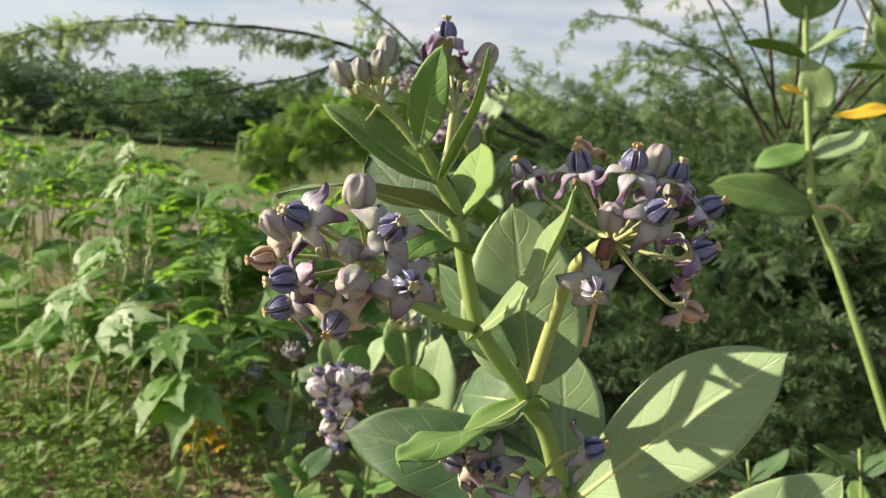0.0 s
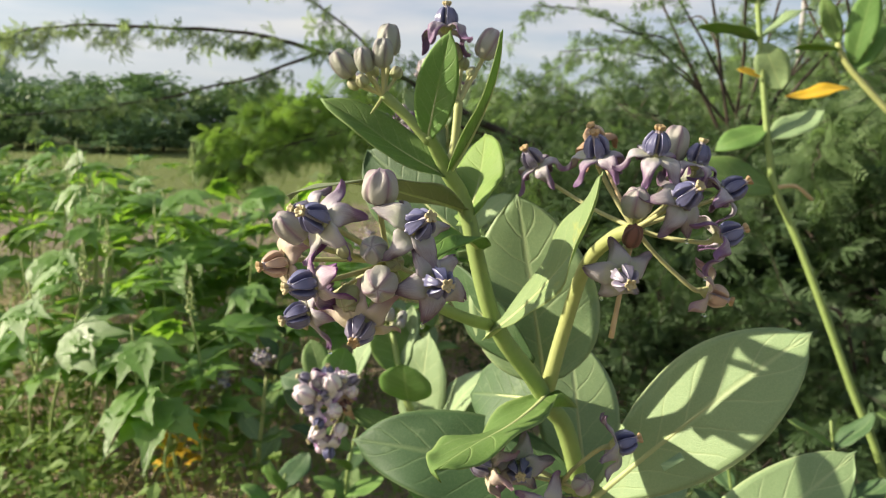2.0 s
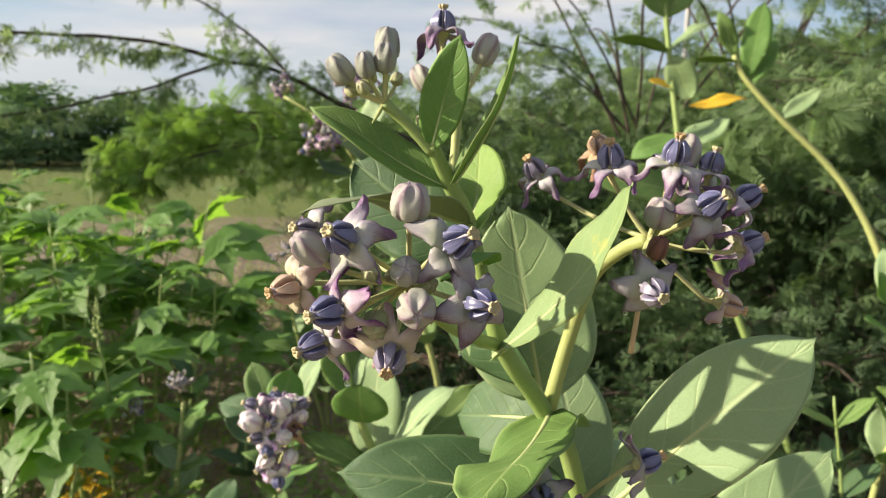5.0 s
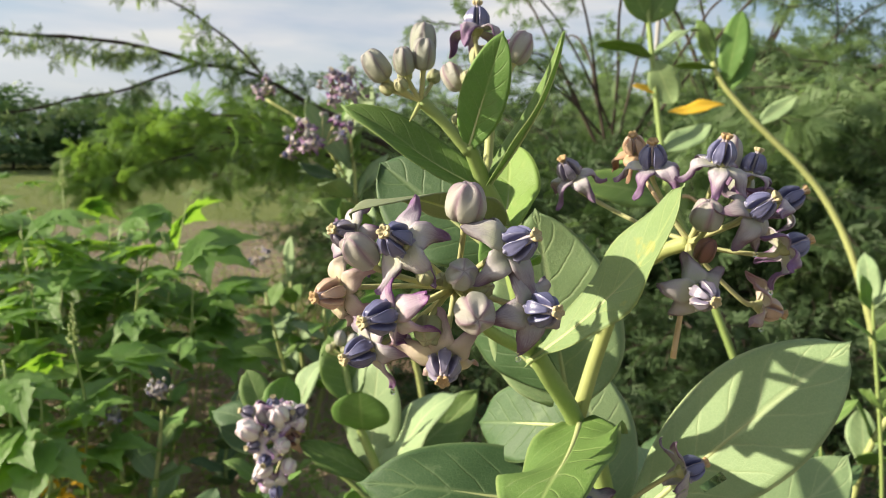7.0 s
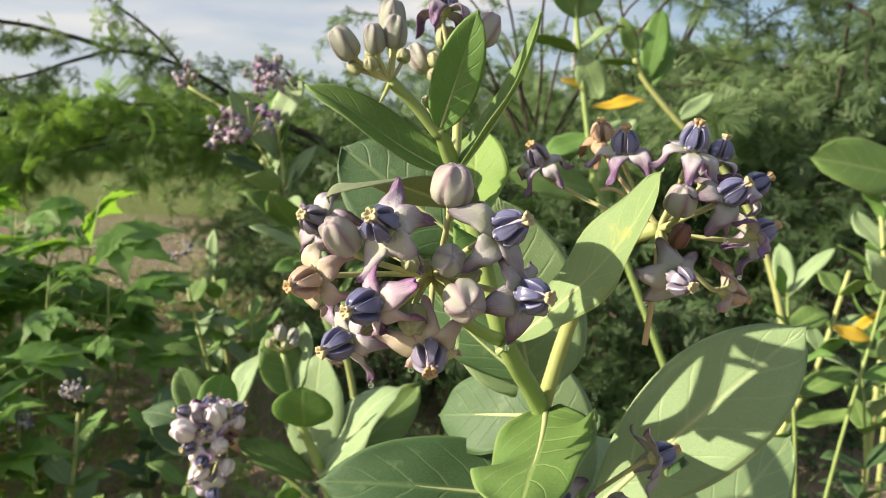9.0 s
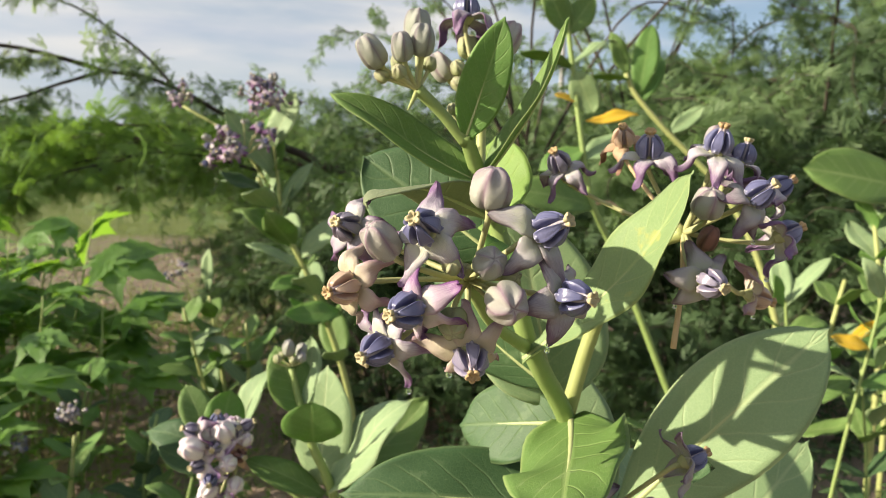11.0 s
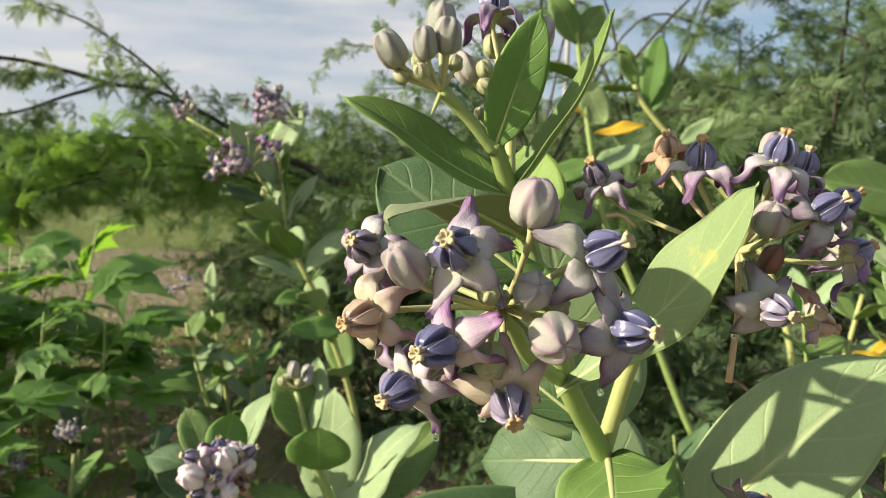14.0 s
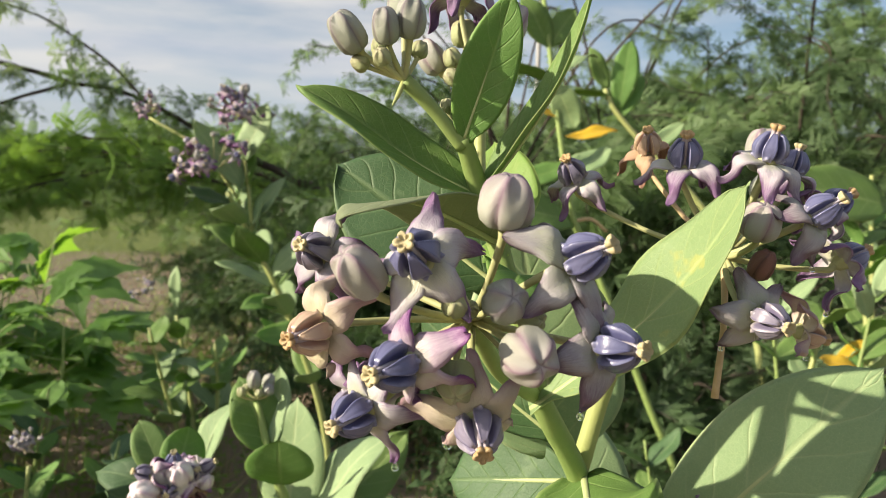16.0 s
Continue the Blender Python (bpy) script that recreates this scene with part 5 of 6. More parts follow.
# ---- lobed-leaf bush ----
def lobed_leaf(seed):
    """A palmate leaf of seven pointed lobes, its stalk's end at the origin, pointing to +x, span about 1."""
    rng = random.Random(seed)
    verts, uvs, faces = [], [], []
    angs = (-128, -84, -42, 0, 42, 84, 128)
    lens = (0.42, 0.66, 0.86, 1.0, 0.86, 0.66, 0.42)
    for a, ln in zip(angs, lens):
        a = radians(a + rng.uniform(-6, 6))
        ln *= rng.uniform(0.88, 1.08) * 0.62
        droop, fold = rng.uniform(0.04, 0.34), rng.uniform(0.1, 0.3)
        nu, o = 9, len(verts)
        for i in range(nu + 1):
            u = i / nu
            half = ln * (0.10 + 0.150 * math.sin(math.pi * min(1, 0.18 + u)) ** 1.3) * (1 - u**2.6) + 0.001
            half *= 1 + (0.20 if i % 2 else -0.10)
            r, z = u * ln, -droop * ln * u * u
            for j in (-1, 0, 1):
                x, y = r, j * half
                verts.append((x * math.cos(a) - y * math.sin(a), x * math.sin(a) + y * math.cos(a), z + abs(j) * half * fold))
                uvs.append((u, 0.5 + 0.5 * j))
        for i in range(nu):
            for j in range(2):
                q = o + i * 3 + j
                faces.append((q, q + 3, q + 4, q + 1))
    return mesh_of("lobed_leaf", verts, faces, uvs)


LOBED = [lobed_leaf(k) for k in range(5)]


def seed_spike(plant, at, rng):
    """An upright spike of small round green fruits."""
    verts, faces = tube_data([at, at + Vector((0.004, 0, 0.06)), at + Vector((0.0, 0.004, 0.13))], [0.003, 0.0025, 0.001], 5)
    for k in range(26):
        f = k / 25
        a = k * 2.4
        c = at + Vector((math.cos(a) * 0.014 * (1.1 - f), math.sin(a) * 0.014 * (1.1 - f), 0.012 + 0.12 * f))
        r = 0.0065 * (1.1 - 0.6 * f)
        o = len(verts)
        for i, (z, q) in enumerate(((-1, 0.0), (-0.5, 0.87), (0.5, 0.87), (1, 0.0))):
            for j in range(5):
                verts.append(c + Vector((r * q * math.cos(j * 1.257), r * q * math.sin(j * 1.257), r * z)))
        for i in range(3):
            for j in range(5):
                faces.append((o + i * 5 + j, o + i * 5 + (j + 1) % 5, o + i * 5 + 5 + (j + 1) % 5, o + i * 5 + 5 + j))
    part("seed_spike", mesh_of("seed_spike", verts, faces), M_STEM_BUSH, plant, "spike of small round green fruits")


def bush_plant(x, y, height, seed, stems=(1, 1, 2), leaves=(6, 8), grown=1.0):
    rng = random.Random(seed)
    z0 = land(x, y)
    p = thing("lobed_leaf_bush", (x, y, z0), "green weed with thin upright stems and lobed leaves", "bush", "weeds beside the track")
    for s in range(rng.choice(stems)):
        lean = Vector((rng.gauss(0, 0.12), rng.gauss(0, 0.12), 1))
        h = height * rng.uniform(0.8, 1.0)
        pts = [Vector((rng.uniform(-0.04, 0.04), rng.uniform(-0.04, 0.04), -0.02))]
        for k in (0.35, 0.7, 1.0):
            pts.append(Vector((lean.x * h * k + rng.gauss(0, 0.015), lean.y * h * k + rng.gauss(0, 0.015), h * k)))
        r = rng.uniform(0.004, 0.007)
        line = smooth_path(pts, 8)
        sv, sf = tube_data(smooth_path(pts, 4), [r, r * 0.85, r * 0.5], 6)
        n = rng.randint(*leaves)
        for k in range(n):
            f = 0.46 + 0.54 * (k + rng.random() * 0.6) / n
            q = line[min(int(f * (len(line) - 1)), len(line) - 1)]
            a = k * 2.4 + rng.uniform(-0.4, 0.4)
            out = Vector((math.cos(a), math.sin(a), rng.uniform(0.15, 0.55)))
            ln = rng.uniform(0.09, 0.19) * (1.3 - 0.6 * f)
            tip = q + out * ln
            pv, pf = tube_data([q, q + out * ln * 0.6, tip], [0.0022, 0.0017, 0.0014], 5)
            sf += [tuple(i + len(sv) for i in w) for w in pf]
            sv += pv
            size = grown * rng.uniform(0.17, 0.31) * (1.08 - 0.35 * max(0, f - 0.75) / 0.25) * (0.6 + 0.4 * min(1, f / 0.55))
            m = Matrix.Translation(tip) @ Matrix.Rotation(rng.gauss(0.14, 0.15), 4, "X") @ Matrix.Rotation(rng.gauss(-0.20, 0.18), 4, "Y") @ Matrix.Rotation(a, 4, "Z") @ Matrix.Rotation(rng.uniform(-0.2, 0.42), 4, "Y") @ Matrix.Rotation(rng.gauss(0, 0.24), 4, "X") @ Matrix.Diagonal((size, size, size, 1))
            part("leaf", rng.choice(LOBED), M_LEAF_BUSH, p, "", m)
        part("stem", mesh_of("stem", sv, sf), M_STEM_BUSH, p)
        if seed % 5 == 0 and s == 0:
            seed_spike(p, line[-1], rng)
    return p


rng = random.Random(11)
spots = []
for _ in range(4000):
    y = rng.uniform(3.1, 6.2)
    ratio = rng.uniform(-0.70, -0.20)
    x = y * ratio
    if any((x - a) ** 2 + (y - b) ** 2 < 0.34**2 for a, b in spots) or (ratio > -0.34 and (y > 4.2 or rng.random() < 0.5)):
        continue
    spots.append((x, y))
    bush_plant(x, y, (0.90 + 0.20 * min(1.0, max(0.0, (-ratio - 0.20) / 0.25))) * rng.uniform(0.9, 1.05), len(spots), (1, 2, 2), (5, 7), 1.15)
    if len(spots) >= 38:
        break
rng = random.Random(31)
for k in range(7):
    y = rng.uniform(2.4, 3.2)
    x = y * (-0.46 + 0.24 * (k + rng.random() * 0.6) / 7)
    bush_plant(x, y, rng.uniform(0.66, 0.96), 120 + k, (1, 2), (3, 5), 1.25)
for k in range(4):
    y = rng.uniform(2.5, 3.1)
    bush_plant(y * (-0.62 + 0.03 * k), y, rng.uniform(0.50, 0.70), 150 + k, (2,), (2, 3), 1.1)
for k, (x, y, h) in enumerate(((-0.60, 2.86, 0.86), (-0.40, 3.10, 0.72), (-0.70, 3.25, 1.0), (-0.90, 3.7, 1.0), (-0.22, 3.35, 0.60), (-0.52, 3.5, 0.8))):
    bush_plant(x, y, h, 72 + k, (1,), (4, 6), 1.2)


rng = random.Random(47)
for k in range(6):
    y = rng.uniform(2.2, 2.8)
    bush_plant(y * (-0.50 + 0.048 * k), y, rng.uniform(0.48, 0.62) + 0.16 * (k % 3 == 0), 210 + k, (1, 2), (3, 5), 1.15)
for k, (x, y, h) in enumerate(((-0.63, 3.20, 0.96), (-0.50, 2.85, 0.78), (-0.84, 3.35, 0.98), (-1.02, 3.10, 0.92))):
    bush_plant(x, y, h, 231 + k, (1,), (6, 8), 1.45)


# ---- mesquite ----
def frond(rng, length, pairs=15, pinnae=2, leaflet=0.013, wide=0.0033):
    """A twice-feathered leaf along +x: pinnae with rows of narrow leaflets."""
    verts, faces = [], []
    for k in range(pinnae):
        for sgn in (1, -1):
            a = sgn * radians(rng.uniform(22, 48))
            droop = rng.uniform(0.1, 0.7)
            ln = length * rng.uniform(0.75, 1.1)
            x0 = 0.02 + 0.03 * k
            tw = rng.uniform(-0.5, 0.5)
            for i in range(pairs):
                u = (i + 0.6) / pairs
                px, pz = u * ln, -droop * ln * u * u
                size = leaflet * (0.75 + 0.5 * math.sin(math.pi * u)) * length / 0.1
                for s2 in (1, -1):
                    ox, oy, oz = 0.35 * size, s2 * size, size * 0.25 * s2 * tw - 0.1 * size
                    w = wide * length / 0.1
                    q = [(px - w * 0.5, 0, pz), (px + ox * 0.5 - w, oy * 0.55, pz + oz * 0.5), (px + ox, oy, pz + oz), (px + ox * 0.5 + w, oy * 0.5, pz + oz * 0.5)]
                    o = len(verts)
                    for x, y, z in q:
                        verts.append((x0 + x * math.cos(a) - y * math.sin(a), x * math.sin(a) + y * math.cos(a), z))
                    faces.append((o, o + 1, o + 2, o + 3))
            o = len(verts)
            for i in range(4):
                u = i / 3
                for s2 in (1, -1):
                    x, y, z = u * ln, s2 * 0.0007, -droop * ln * u * u
                    verts.append((x0 + x * math.cos(a) - y * math.sin(a), x * math.sin(a) + y * math.cos(a), z))
            for i in range(3):
                faces.append((o + 2 * i, o + 2 * i + 1, o + 2 * i + 3, o + 2 * i + 2))
    return np.array(verts), faces


def spray(seed, span=0.55, fronds=20, size=0.10, pairs=14, pinnae=2, twig=0.004, leaflet=0.013):
    """A leafy twig along +x: a thin zigzag twig with fronds that hang about it. Leaflets and twig are two materials."""
    rng = random.Random(seed)
    pts = [Vector((0, 0, 0))]
    for k in range(1, 5):
        pts.append(Vector((span * k / 4, rng.gauss(0, 0.03), rng.gauss(0, 0.02) - 0.10 * span * (k / 4) ** 2)))
    line = smooth_path(pts, 6)
    tv, tf = tube_data(line, [twig, twig * 0.7, twig * 0.3], 5)
    verts, faces = [tuple(v) for v in tv], list(tf)
    woody = len(faces)
    for k in range(fronds):
        v, f = frond(rng, size * rng.uniform(0.7, 1.2), pairs, pinnae, leaflet)
        p = line[min(int((0.08 + 0.92 * (k + rng.random()) / fronds) * (len(line) - 1)), len(line) - 1)]
        m = Matrix.Translation(p) @ Matrix.Rotation(rng.choice((1, -1)) * rng.uniform(0.4, 1.5), 4, "Z") @ Matrix.Rotation(rng.uniform(-0.7, 0.9), 4, "Y") @ Matrix.Rotation(rng.gauss(0, 0.7), 4, "X")
        mm = np.array(m)
        v = v @ mm[:3, :3].T + mm[:3, 3]
        o = len(verts)
        verts += [tuple(q) for q in v]
        faces += [tuple(i + o for i in q) for q in f]
    me = mesh_of("leafy_twig", verts, faces, None, False)
    me.materials.append(M_FROND)
    me.materials.append(M_BARK)
    me.polygons.foreach_set("material_index", np.array([1] * woody + [0] * (len(faces) - woody), dtype=np.int32))
    return me


def with_leaves(me, mat):
    c = me.copy()
    c.materials[0] = mat
    return c


SPRAYS = [spray(k, 0.55, 36, 0.066, 13, 2, 0.0035, 0.012) for k in range(4)]
SPRAYS_SHADED = [with_leaves(m, M_FROND_SHADED) for m in SPRAYS]
SPRAYS_HAZY = [with_leaves(m, M_FROND_HAZY) for m in SPRAYS]
SPRAYS_SUNLIT = [with_leaves(m, M_FROND_SUNLIT) for m in SPRAYS[:2]]
SPRAYS_HANG = [spray(30 + k, 0.22, 10, 0.085, 14, 2, 0.003, 0.012) for k in range(4)]
SPRAYS_BROAD = [spray(50 + k, 0.20, 7, 0.12, 10, 2, 0.003, 0.018) for k in range(3)]
SPRAYS_LIT = [with_leaves(m, M_FROND_LIT) for m in SPRAYS_HANG]
SPRAYS_HAZY_BROAD = [with_leaves(m, M_FROND_HAZY) for m in SPRAYS_BROAD]
SPRAYS_SUNNY = [with_leaves(m, M_FROND_SUNLIT) for m in SPRAYS_BROAD]
SPRAYS_COARSE = [with_leaves(spray(10 + k, 0.8, 36, 0.095, 12, 2, 0.006), M_FROND_HAZY) for k in range(3)]


def spray_at(tree, me, p, way, s, roll=0.0):
    way = Vector(way).normalized()
    m = Matrix.Translation(Vector(p) - tree.location) @ way.to_track_quat("X", "Z").to_matrix().to_4x4() @ Matrix.Rotation(roll, 4, "X") @ Matrix.Diagonal((s, s, s, 1))
    ob = new("leafy_twig", me)
    ob.matrix_basis = m
    ob.parent = tree
    return ob


def limb(tree, pts, radii, seed=0, name="limb"):
    line = smooth_path(pts, 7)
    line = [p + 0.022 * min(1.0, k / 4) * noise.noise_vector(p * 3.5 + Vector((seed, 0, 0))) for k, p in enumerate(line)]
    v, f = tube_data(line, radii, 8, 0.08, seed)
    return world_part(name, mesh_of(name, v, f), M_BARK, tree)


def dress(tree, pts, rng, count, sprays, size=(0.7, 1.2), reach=0.25, droop=0.2, start=0.1):
    """Leafy twigs along a limb."""
    line = smooth_path(pts, 8)
    for k in range(count):
        f = start + (1 - start) * (k + rng.random()) / count
        i = min(int(f * (len(line) - 1)), len(line) - 2)
        t = (line[i + 1] - line[i]).normalized()
        d = Vector((rng.gauss(0, 1), rng.gauss(0, 1), rng.gauss(-droop, 0.45)))
        d = (d - t * d.dot(t) * 0.4 + t * 0.8).normalized()
        spray_at(tree, rng.choice(sprays), line[i] + d * reach * rng.random() * 0.3, d, rng.uniform(*size), rng.uniform(-0.6, 0.6))


rng = random.Random(5)
# the tree whose long boughs reach over the track
tree = thing("mesquite_tree", (1.6, 5.6, land(1.6, 5.6)), "mesquite tree with long dark arching boughs and feathery leaves", "tree")
limb(tree, [(1.6, 5.6, -0.05), (1.5, 5.6, 0.5), (1.2, 5.45, 0.95), (0.95, 5.35, 1.12)], [0.09, 0.08, 0.06, 0.045], 1, "trunk")
b_main = [(0.95, 5.35, 1.12), (0.40, 5.25, 1.38), (0.08, 5.30, 1.53), (-0.28, 5.22, 1.665), (-0.56, 5.15, 1.70)]
b_up = [(-0.56, 5.15, 1.70), (-0.92, 5.166, 1.787), (-1.54, 5.177, 1.815), (-2.17, 5.185, 1.808), (-2.63, 5.179, 1.733), (-3.09, 5.165, 1.61), (-3.66, 5.14, 1.40)]
b_low = [(-0.56, 5.15, 1.70), (-0.90, 5.127, 1.542), (-1.40, 5.112, 1.406), (-1.89, 5.10, 1.29), (-2.43, 5.094, 1.21), (-3.05, 5.094, 1.16)]
limb(tree, b_main, [0.032, 0.022, 0.016, 0.014, 0.012], 2)
limb(tree, b_up, [0.0150, 0.0125, 0.0100, 0.0080, 0.006, 0.004], 3)
limb(tree, b_low, [0.0115, 0.0090, 0.007, 0.0055, 0.004], 4)
dress(tree, b_up, rng, 34, SPRAYS_LIT, (0.7, 1.1), 0.1, 0.7)
dress(tree, b_up, rng, 46, SPRAYS_HANG, (0.35, 0.65), 0.1, 0.3)
dress(tree, b_low, rng, 15, SPRAYS_LIT, (0.5, 0.85), 0.1, 0.5)
dress(tree, b_low, rng, 30, SPRAYS_HANG, (0.3, 0.6), 0.1, 0.2)
dress(tree, b_main, rng, 10, SPRAYS, (0.4, 0.8), 0.1, -0.2)
dress(tree, b_main, rng, 16, SPRAYS_HANG, (0.6, 1.0), 0.1, 0.1, 0.4)
up2 = [(-0.1, 5.25, 1.60), (-0.45, 5.3, 1.95), (-0.95, 5.3, 2.18), (-1.6, 5.35, 2.25), (-2.3, 5.3, 2.2)]
limb(tree, up2, [0.011, 0.008, 0.006, 0.0045, 0.003], 6)
dress(tree, up2, rng, 14, SPRAYS_LIT, (0.6, 1.1), 0.1, 0.2)


for k, pts in enumerate((
    [(1.2, 5.45, 0.95), (0.4, 5.4, 1.16), (-0.3, 5.5, 1.30), (-0.75, 5.65, 1.30), (-1.15, 5.8, 1.22)],
    [(1.2, 5.45, 0.95), (0.5, 5.6, 1.24), (-0.1, 5.7, 1.38), (-0.6, 5.8, 1.40), (-0.95, 5.9, 1.34)],
    [(1.2, 5.45, 0.95), (0.6, 5.1, 1.06), (0.1, 5.1, 1.18), (-0.35, 5.2, 1.20), (-0.75, 5.3, 1.12)],
)):
    limb(tree, pts, [0.016, 0.012, 0.009, 0.005], 40 + k)
    dress(tree, pts, rng, 16, SPRAYS_SUNLIT if k != 1 else SPRAYS, (0.4, 0.7), 0.2, -0.1)
    dress(tree, pts, rng, 18, SPRAYS_SUNNY, (0.8, 1.3), 0.3, 0.0, 0.3)
for k, pts in enumerate((
    [(-0.35, 5.5, 1.28), (-0.75, 5.45, 1.22), (-1.10, 5.4, 1.12), (-1.35, 5.4, 0.98)],
    [(-0.30, 5.2, 1.20), (-0.65, 5.1, 1.10), (-0.95, 5.05, 1.02), (-1.15, 5.0, 0.92)],
)):
    limb(tree, pts, [0.008, 0.006, 0.003], 60 + k)
    dress(tree, pts, rng, 20, SPRAYS_SUNNY, (0.7, 1.2), 0.2, 0.3, 0.2)


def mesquite(x, y, height, seed, sprays, boughs=9, per=9, spread=1.0, size=(0.7, 1.2), low=0.25, label="bushy mesquite with fine feathery foliage", group="mesquite thicket"):
    """A tree of several stems from the ground, each with arching boughs and leafy twigs."""
    rng = random.Random(seed)
    z0 = land(x, y)
    t = thing("mesquite_tree", (x, y, z0), label, "tree", group)
    base = Vector((x, y, z0))
    crown = base + Vector((rng.gauss(0, 0.1), rng.gauss(0, 0.1), height * 0.35))
    limb(t, [base - Vector((0, 0, 0.05)), base.lerp(crown, 0.5) + Vector((rng.gauss(0, 0.05), rng.gauss(0, 0.05), 0)), crown], [0.035 * height / 2.5, 0.028 * height / 2.5, 0.02 * height / 2.5], seed, "trunk")
    for k in range(boughs):
        a = 2 * math.pi * (k + rng.random() * 0.7) / boughs
        rise = rng.uniform(low, 1.0) * height
        out = spread * rng.uniform(0.55, 1.1)
        tip = base + Vector((math.cos(a) * out, math.sin(a) * out, rise))
        mid = crown.lerp(tip, 0.5) + Vector((0, 0, 0.22 * height * rng.uniform(0.3, 1.0)))
        pts = [crown - Vector((0, 0, 0.1)), mid, tip]
        limb(t, pts, [0.014 * min(height, 2.2) / 2.5, 0.009, 0.004], seed * 20 + k)
        dress(t, pts, rng, per, sprays, size, 0.3, 0.15, 0.2)
    return t


# thicket behind the shrubs; low trees mostly in the shade-darkened leaflets
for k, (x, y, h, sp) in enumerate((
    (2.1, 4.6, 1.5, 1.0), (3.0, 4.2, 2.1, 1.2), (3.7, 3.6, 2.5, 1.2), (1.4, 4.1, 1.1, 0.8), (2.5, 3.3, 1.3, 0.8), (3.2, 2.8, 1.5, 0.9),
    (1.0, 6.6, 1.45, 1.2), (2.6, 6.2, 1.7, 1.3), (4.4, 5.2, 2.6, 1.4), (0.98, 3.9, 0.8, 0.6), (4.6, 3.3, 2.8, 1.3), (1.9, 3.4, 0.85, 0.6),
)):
    mesquite(x, y, h, 100 + k, SPRAYS_SHADED[:3] + SPRAYS[3:] if h < 1.55 else SPRAYS_SHADED[:2] + SPRAYS[2:] if h < 2 else SPRAYS_HAZY[:3] + SPRAYS_SHADED[:3], 10, 14 if h < 2 else 11, sp)
# low bushes that darken the floor, shade painted into their leaflets
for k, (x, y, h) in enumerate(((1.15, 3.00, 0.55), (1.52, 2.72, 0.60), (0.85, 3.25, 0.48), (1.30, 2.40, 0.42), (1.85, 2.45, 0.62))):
    mesquite(x, y, h, 140 + k, SPRAYS_SHADED, 8, 7, 0.42, (0.5, 0.8), 0.3, "low mesquite bush with leaflets coloured dark for thicket shade")
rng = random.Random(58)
bush = mesquite(2.45, 3.15, 1.1, 133, SPRAYS_SHADED, 7, 8, 0.6)
for k, pts in enumerate((
    [(2.45, 3.15, 0.40), (2.25, 3.10, 0.90), (1.98, 3.05, 1.18), (1.74, 3.00, 1.24)],
    [(2.45, 3.15, 0.40), (2.40, 3.05, 0.95), (2.22, 2.95, 1.30), (2.00, 2.90, 1.42)],
)):
    limb(bush, pts, [0.009, 0.007, 0.005, 0.003], 90 + k)
    dress(bush, pts, rng, 12, SPRAYS_HAZY_BROAD, (0.8, 1.2), 0.15, 0.1, 0.35)
slender = mesquite(2.6, 5.4, 3.3, 130, SPRAYS_HAZY, 9, 4, 1.9, (0.5, 0.9), 0.55, "slender mesquite with thin drooping sprays")
rng = random.Random(57)
for k, pts in enumerate((
    [(2.6, 5.4, 1.20), (1.95, 5.5, 1.85), (1.40, 5.6, 2.12), (0.98, 5.6, 2.16)],
    [(2.6, 5.4, 1.25), (2.05, 5.3, 2.10), (1.55, 5.3, 2.50), (1.05, 5.4, 2.62)],
    [(2.6, 5.4, 1.20), (2.10, 5.5, 1.70), (1.65, 5.6, 1.86), (1.20, 5.7, 1.84)],
)):
    limb(slender, pts, [0.010, 0.008, 0.005, 0.003], 80 + k)
    dress(slender, pts, rng, 9, SPRAYS_HAZY, (0.45, 0.75), 0.15, 0.0, 0.3)
mesquite(4.0, 5.8, 3.9, 131, SPRAYS_HAZY, 9, 6, 1.9, (0.6, 1.0), 0.5, "slender mesquite with thin drooping sprays")
mesquite(0.50, 4.9, 0.45, 204, SPRAYS, 6, 5, 0.35, (0.5, 0.8), 0.4, "low mesquite bush beside the track", "bushes along the track")
for k, (x, y, h, sp) in enumerate(((0.8, 10.5, 1.6, 1.6), (2.6, 10.5, 1.9, 1.9), (5.0, 9.5, 2.4, 2.0), (7.5, 8.0, 3.2, 2.0), (7.0, 5.0, 3.2, 1.8), (5.8, 12.5, 2.8, 2.2), (9.5, 11.0, 3.4, 2.2))):
    mesquite(x, y, h, 300 + k, SPRAYS_COARSE, 12, 10, sp, (0.9, 1.5), 0.2, "mesquite behind the thicket", "mesquite thicket")


# ---- tree line beyond the field ----
def crown_mesh(seed, clumps=70, per=40):
    """A broad crown of leafy clumps with an uneven outline; about 1 wide and 1 high."""
    rng = random.Random(seed)
    verts, faces = [], []
    for _ in range(clumps):
        a, r, h = rng.uniform(0, 6.28), 0.5 * math.sqrt(rng.random()), rng.random()
        c = Vector((r * math.cos(a), r * math.sin(a), (0.12 + 0.78 * h) * (1 - 1.1 * r * r)))
        size = rng.uniform(0.07, 0.15)
        for _ in range(per):
            d = Vector((rng.gauss(0, 1), rng.gauss(0, 1), rng.gauss(0, 0.6)))
            p = c + d.normalized() * size * rng.random() ** 0.5
            u = Vector((rng.gauss(0, 1), rng.gauss(0, 1), rng.gauss(0, 0.5))).normalized()
            v = u.orthogonal().normalized()
            s = rng.uniform(0.016, 0.038)
            o = len(verts)
            verts += [p - u * s, p + v * s * 0.5, p + u * s, p - v * s * 0.5]
            faces.append((o, o + 1, o + 2, o + 3))
    return mesh_of("crown", verts, faces, None, False)


CROWNS = [crown_mesh(k) for k in range(4)]
